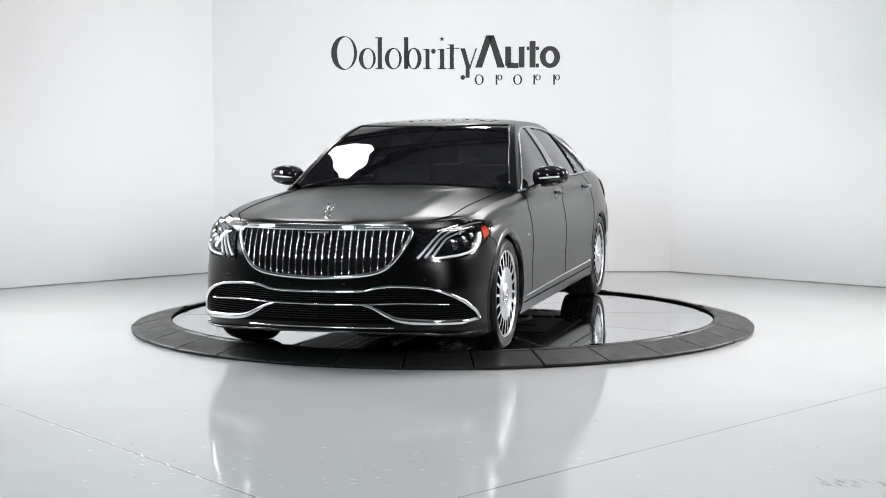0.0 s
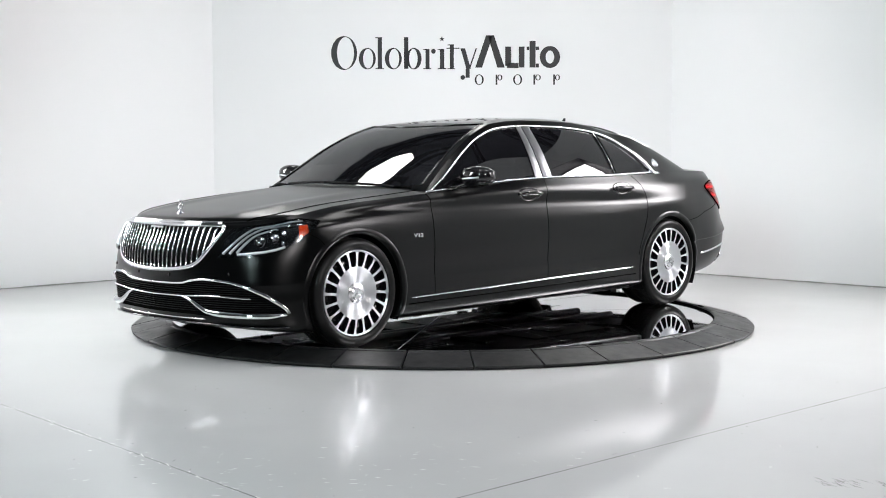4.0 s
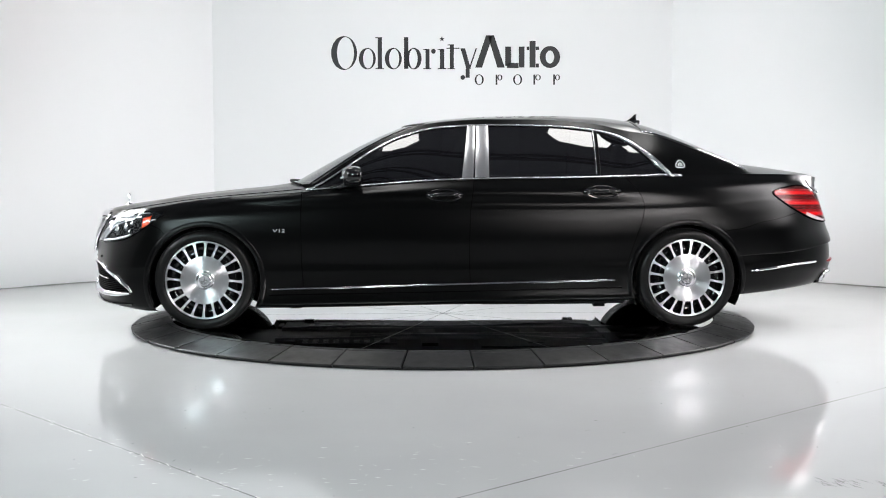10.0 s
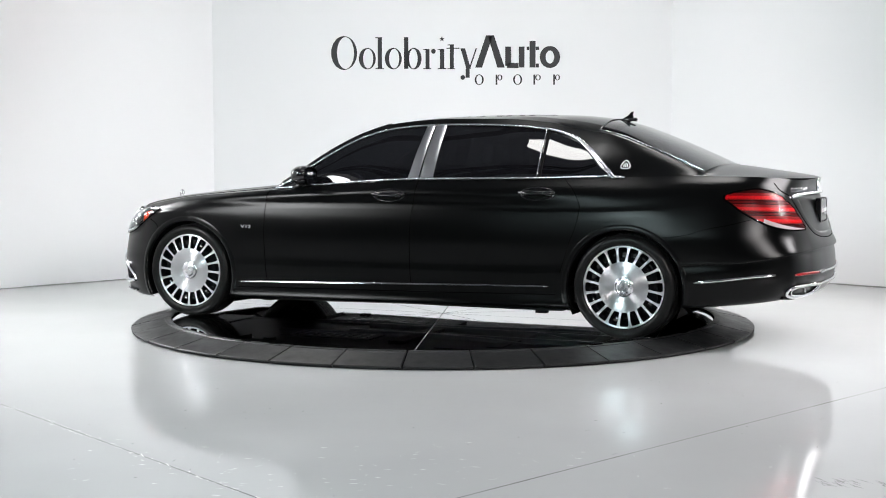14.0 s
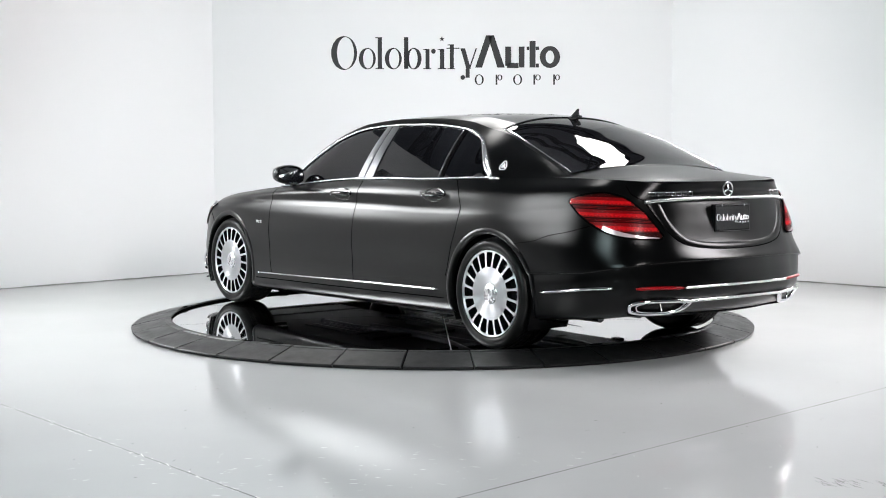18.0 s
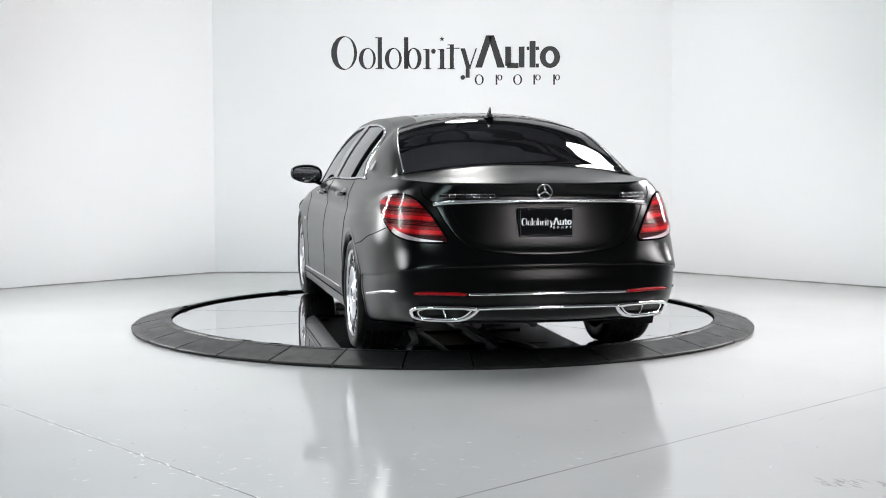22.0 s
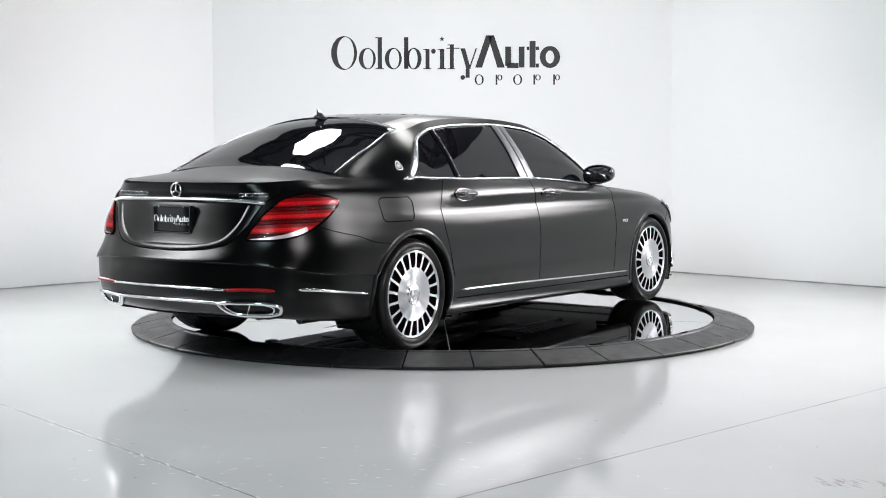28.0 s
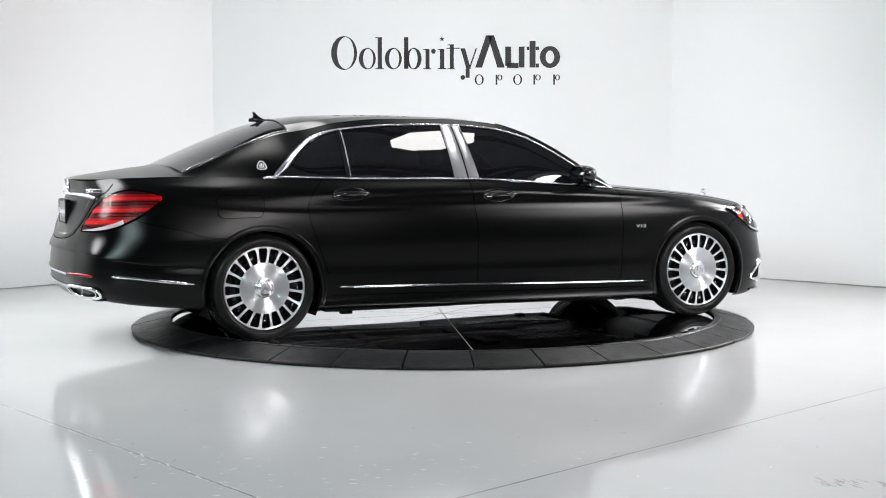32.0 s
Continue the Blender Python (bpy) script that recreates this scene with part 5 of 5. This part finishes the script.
both("diffuser_plate", lambda s_: tube("diffuser_plate", rline([(.0, .285), (.3, .284), (.56, .29), (.72, .30)], .002, 30) * SGN(s_), .018, M_DARK, flat=.6), [rearb] * 2)

# aerial fin
zf = float(mid_z(-1.44))
v, f = lathe([(0, .020), (.6, .019), (.9, .012), (1.0, -.006)], 20)
fin = part("aerial_fin", mesh_of("aerial_fin", [(-1.44 + x * .085, y * .030, z + zf - x * .012) for x, y, z in v], f, M_GLOSS, True), None, car, "gloss black shark-fin aerial")
out2 = [(-1.37, .008), (-1.42, .020), (-1.455, .042), (-1.478, .066), (-1.493, .068), (-1.488, .045), (-1.492, .024), (-1.52, -.004)]
v = [(x, w * (.007 if z < .05 else .003), zf + z) for w in (-1, 1) for x, z in out2]
f = [tuple(range(8)), tuple(range(15, 7, -1))] + [(i, i + 8, (i + 1) % 8 + 8, (i + 1) % 8) for i in range(8)]
part("aerial_blade", mesh_of("aerial_blade", v, f, M_GLOSS), None, fin)

# wipers
for y0, y1 in ((.58, -.02), (-.02, -.52)):
    L = [(float(cowl(abs(y) / .8)) + .01, y, 1.012 - .045 * (abs(y) / .8) ** 2 + .012) for y in np.linspace(y0, y1, 12)]
    part("wiper", tube("wiper", L, .009, M_DARK, sides=6), None, car)

# ---------------------------------------------------------------- cabin inside
bm = box_bm((.50, -.66, .78), (.95, .66, .93), .05)
part("dashboard", bm, M_SEAT, car)
a = np.linspace(0, 2 * math.pi, 32, endpoint=False)
P = np.stack([.50 + .06 * np.sin(a), .37 + .185 * np.cos(a), .93 + .165 * np.sin(a)], 1)
sw = part("steering_wheel", tube("steering_wheel", P, .015, M_SEAT, closed=True, up=(1, 0, .3)), None, car, "dark steering wheel with bright spokes")
for k in (0, 180, 270):
    e = (.50 + .06 * math.sin(math.radians(k)), .37 + .18 * math.cos(math.radians(k)), .93 + .16 * math.sin(math.radians(k)))
    part("wheel_spoke", tube("wheel_spoke", [(.50, .37, .93), e], .012, M_ALU, up=(1, 0, .3)), None, sw)
for x, y in ((-.10, .37), (-.10, -.37), (-1.25, .38), (-1.25, -.38)):
    bm = box_bm((x, y - .24, .42), (x + .5, y + .24, .56), .05)
    box_bm((-.07, -.24, 0), (.07, .24, .62), .05, bm, Matrix.Translation((x, y, .52)) @ pose(0, 0, 0, 0, -14, 0))
    box_bm((-.05, -.13, .64), (.05, .13, .80), .04, bm, Matrix.Translation((x, y, .52)) @ pose(0, 0, 0, 0, -14, 0))
    part("seat", bm, M_SEAT, car, "dark leather seat")
part("cabin_floor", box_bm((-2.0, -.80, .22), (1.2, .80, .30), .01), M_SEAT, car)
part("rear_shelf", box_bm((-2.15, -.62, .90), (-1.55, .62, 1.04), .02), M_SEAT, car)
part("engine_bulkhead", box_bm((.98, -.80, .30), (1.02, .80, .95), .01), M_DARK, car)

# ---------------------------------------------------------------- wall sign of plain black shapes
SIGN_Y = BACK_Y - 0.004
sx = lambda p: 0.0066 + (p - 784) * 0.006096
sz = lambda p: 2.941 - 0.00604 * p
sign = tagged(new("wall_sign"), "black wall sign of plain bars and rings on the white wall", "wall sign")


def oval(cx, cy, rx, ry, n=28):
    return [(cx + rx * math.sin(2 * math.pi * k / n), cy - ry * math.cos(2 * math.pi * k / n)) for k in range(n)]


def ring_shape(x0, y0, x1, y1, side, cap, shift=0.0):
    """A closed oval ring with thick flanks and thin ends: outer and inner loop."""
    cx, cy, rx, ry = (x0 + x1) / 2, (y0 + y1) / 2, (x1 - x0) / 2, (y1 - y0) / 2
    return oval(cx, cy, rx, ry), oval(cx + shift, cy, rx - side, ry - cap)


def bar_shape(x0, y0, x1, y1, skew=0.0):
    return [(x0 + skew, y0), (x1 + skew, y0), (x1, y1), (x0, y1)], None


def mark_shapes():
    """Plain stand-ins for the wordmark: rings, bars and a star, with their extent on the sign."""
    out = [ring_shape(586, 64, 632, 124, 8, 1.8, 2.5), ring_shape(635, 85, 665, 123, 6, 1.6, 1.5), ring_shape(681, 85, 711, 123, 6, 1.6, 1.5),
           ring_shape(719, 85, 746, 123, 6, 1.6, -1), ring_shape(955, 82, 991, 121, 10.5, 8)]
    for x0, w, y0, wid in ((668.5, 7.5, 66, 15), (715, 7.5, 66, 0), (753, 7, 87, 14), (778.5, 7.5, 87, 15), (796, 7, 79, 13)):
        out.append(bar_shape(x0, y0, x0 + w, 122))
        if wid:
            out.append(bar_shape(x0 - 4, y0, x0 + 2, y0 + 1.6))
            out.append(bar_shape(x0 - 4, 121, x0 - 4 + wid, 122.6))
    out += [bar_shape(790, 85, 813, 86.6), (oval(767, 91, 4, 4.5, 14), None), (oval(819, 137.5, 4.2, 4.2, 14), None)]
    out.append(([(782 + (5.0 if k % 2 == 0 else 2.0) * math.sin(math.pi * k / 5), 69.5 - (5.0 if k % 2 == 0 else 2.0) * math.cos(math.pi * k / 5)) for k in range(10)], None))
    out += [bar_shape(825, 86, 833, 122, -10), bar_shape(822, 139, 824, 139, 0), bar_shape(829.5, 86, 832, 122, 12), bar_shape(824, 122, 831, 138, 0)]
    out += [bar_shape(841, 63, 853, 120, 19), ([(863, 63), (874, 63), (893, 120), (880, 120)], None)]
    out += [bar_shape(x0, y0, x0 + w, y1) for x0, y0, w, y1 in ((894, 83, 10, 117), (918, 83, 10, 120), (937, 73, 10.5, 120))]
    out += [bar_shape(897, 112, 917.5, 121), bar_shape(932, 83, 936.5, 89), bar_shape(948, 83, 953.5, 89), bar_shape(948, 113, 953.5, 120)]
    for x0, x1, full in ((840, 856, 1), (876, 889, 0), (908, 924, 1), (943, 957, 0), (978, 991, 0)):
        out.append(ring_shape(x0, 132, x1, 151, 3, 1.2) if full else bar_shape(x0 + 1, 132.5, x0 + 4, 150.5))
        if not full:
            out.append(ring_shape(x0 + 4, 132.5, x1, 143, 2.2, 1.2))
    return [q_ for q_ in out if q_[0][0][1] != q_[0][2][1]]


def shape_mesh(name, shapes, place, deep, material):
    """Flat shapes with a small depth; place maps the sign's extent to the world."""
    v, f = [], []
    for loop2, hole in shapes:
        k, b0 = len(loop2), len(v)
        rings_ = [loop2] + ([hole] if hole else [])
        for d in (0, 1):
            for r_ in rings_:
                v += [tuple(place(a, b) + deep * d) for a, b in r_]
        if hole:
            f += [(b0 + i, b0 + (i + 1) % k, b0 + k + (i + 1) % k, b0 + k + i) for i in range(k)]
            f += [(b0 + i, b0 + 2 * k + i, b0 + 2 * k + (i + 1) % k, b0 + (i + 1) % k) for i in range(k)]
            f += [(b0 + k + i, b0 + k + (i + 1) % k, b0 + 3 * k + (i + 1) % k, b0 + 3 * k + i) for i in range(k)]
        else:
            f.append(tuple(b0 + i for i in range(k)))
            f += [(b0 + i, b0 + k + i, b0 + k + (i + 1) % k, b0 + (i + 1) % k) for i in range(k)]
    return mesh_of(name, v, f, material)


SHAPES = mark_shapes()
for one in SHAPES:
    part("sign_ring" if one[1] else "sign_bar", shape_mesh("sign_bar", [one], lambda a, b: Vector((sx(a), SIGN_Y, sz(b))), Vector((0, .0035, 0)), M_SIGN), None, sign)
# the same mark, white and small, on the plate
part("plate_print", shape_mesh("plate_print", SHAPES, lambda a, b: Vector((xp - .0160, (789 - a) * .000715, .838 + (100 - b) * .00068)), Vector((.0012, 0, 0)), M_PLATE), None, plate, "white printed mark of plain shapes")

# ---------------------------------------------------------------- floor joints and marks
def floor_joint(a, b, w):
    a, b = Vector((*a, 0)), Vector((*b, 0))
    d = (b - a).normalized()
    n = Vector((-d.y, d.x, 0)) * w / 2
    v, f = [], []
    k = 60
    for i in range(k + 1):
        c = a + (b - a) * i / k
        j = random.uniform(.5, 1.25)
        v += [tuple(c + n * j + Vector((0, 0, .0006))), tuple(c - n * j + Vector((0, 0, .0006)))]
    f = [(2 * i, 2 * i + 1, 2 * i + 3, 2 * i + 2) for i in range(k)]
    return tagged(part("floor_joint", mesh_of("floor_joint", v, f, M_CRACK)), "thin dark saw-cut joint in the floor", "floor joint", kind="structure")


M_CRACK = mat("floor_joint_dirt", (0.09, 0.087, 0.083), 0.7, vary=0.6, scale=9)
M_SCUFF = mat("floor_scuff", (0.11, 0.108, 0.105), 0.8, vary=0.4, scale=30, ior=1.1)
floor_joint((4.9, -0.5), (-1.2, -6.45), .008)
floor_joint((-4.9, -0.25), (0.9, -7.1), .007)
rs = random.Random(4)
v, f = [], []


def scuff(x, y, l, w, a):
    d, n = Vector((math.cos(a), math.sin(a), 0)) * l / 2, Vector((-math.sin(a), math.cos(a), 0)) * w / 2
    c = Vector((x, y, .0008))
    k = len(v)
    v.extend(tuple(c + q) for q in (d + n * .2, n, -d - n * .2, -n))
    f.append((k, k + 1, k + 2, k + 3))


for i in range(34):
    u_ = rs.uniform(-1, 1)
    scuff(1.60 + .13 * u_, -5.02 + rs.uniform(-.06, .06) - .03 * u_, rs.uniform(.02, .10), rs.uniform(.0015, .004), math.radians(rs.uniform(108, 122)))
for i in range(14):
    scuff(1.85 + rs.uniform(-.16, .16), -5.06 + rs.uniform(-.05, .05), rs.uniform(.01, .04), rs.uniform(.002, .005), math.radians(rs.uniform(20, 160)))
for i in range(90):
    scuff(rs.uniform(-3.2, 3.2), rs.uniform(-5.6, -2.6), rs.uniform(.006, .03), rs.uniform(.003, .008), rs.uniform(0, 3.1))
for i in range(16):
    scuff(-2.3 + rs.uniform(-.12, .12), -4.6 + rs.uniform(-.12, .12), rs.uniform(.02, .06), rs.uniform(.003, .007), rs.uniform(.3, 1.2))
marks_v, marks_f = v, f
v, f = [], []
# pale flecks along the west joint, then more strewn over the near floor
for i in range(150):
    u_ = rs.uniform(.30, .80) ** .8
    scuff(-4.9 + 5.8 * u_ + rs.gauss(0, .012), -.25 - 6.85 * u_ + rs.gauss(0, .012), rs.uniform(.006, .03), rs.uniform(.003, .007), math.radians(-50 + rs.uniform(-30, 30)))
for i in range(110):
    scuff(rs.gauss(-.55, .75), rs.gauss(-4.75, .28), rs.uniform(.004, .05), rs.uniform(.0015, .005), rs.uniform(-.4, .4))
M_FLECK = mat("pale_floor_fleck", (0.80, 0.80, 0.79), 0.5, vary=0.1, scale=30)
tagged(part("floor_chips", mesh_of("floor_chips", v, f, M_FLECK)), "pale flecks and scratches along the joint in the grey floor", "floor chips", kind="stuff")
v, f = marks_v, marks_f
tagged(part("floor_marks", mesh_of("floor_marks", v, f, M_SCUFF)), "small dark scuffs and specks on the grey floor", "scuff marks", kind="stuff")


# ---------------------------------------------------------------- what moves
def motions():
    shift = Matrix.Translation((0.007, -0.012, 0))
    walk(car, [(t, pose(0, 0, DECK, 0, 0, a) @ shift) for t, a in TURN])
    walk(disc, [(t, pose(0, 0, DECK, 0, 0, a)) for t, a in TURN])


motions()
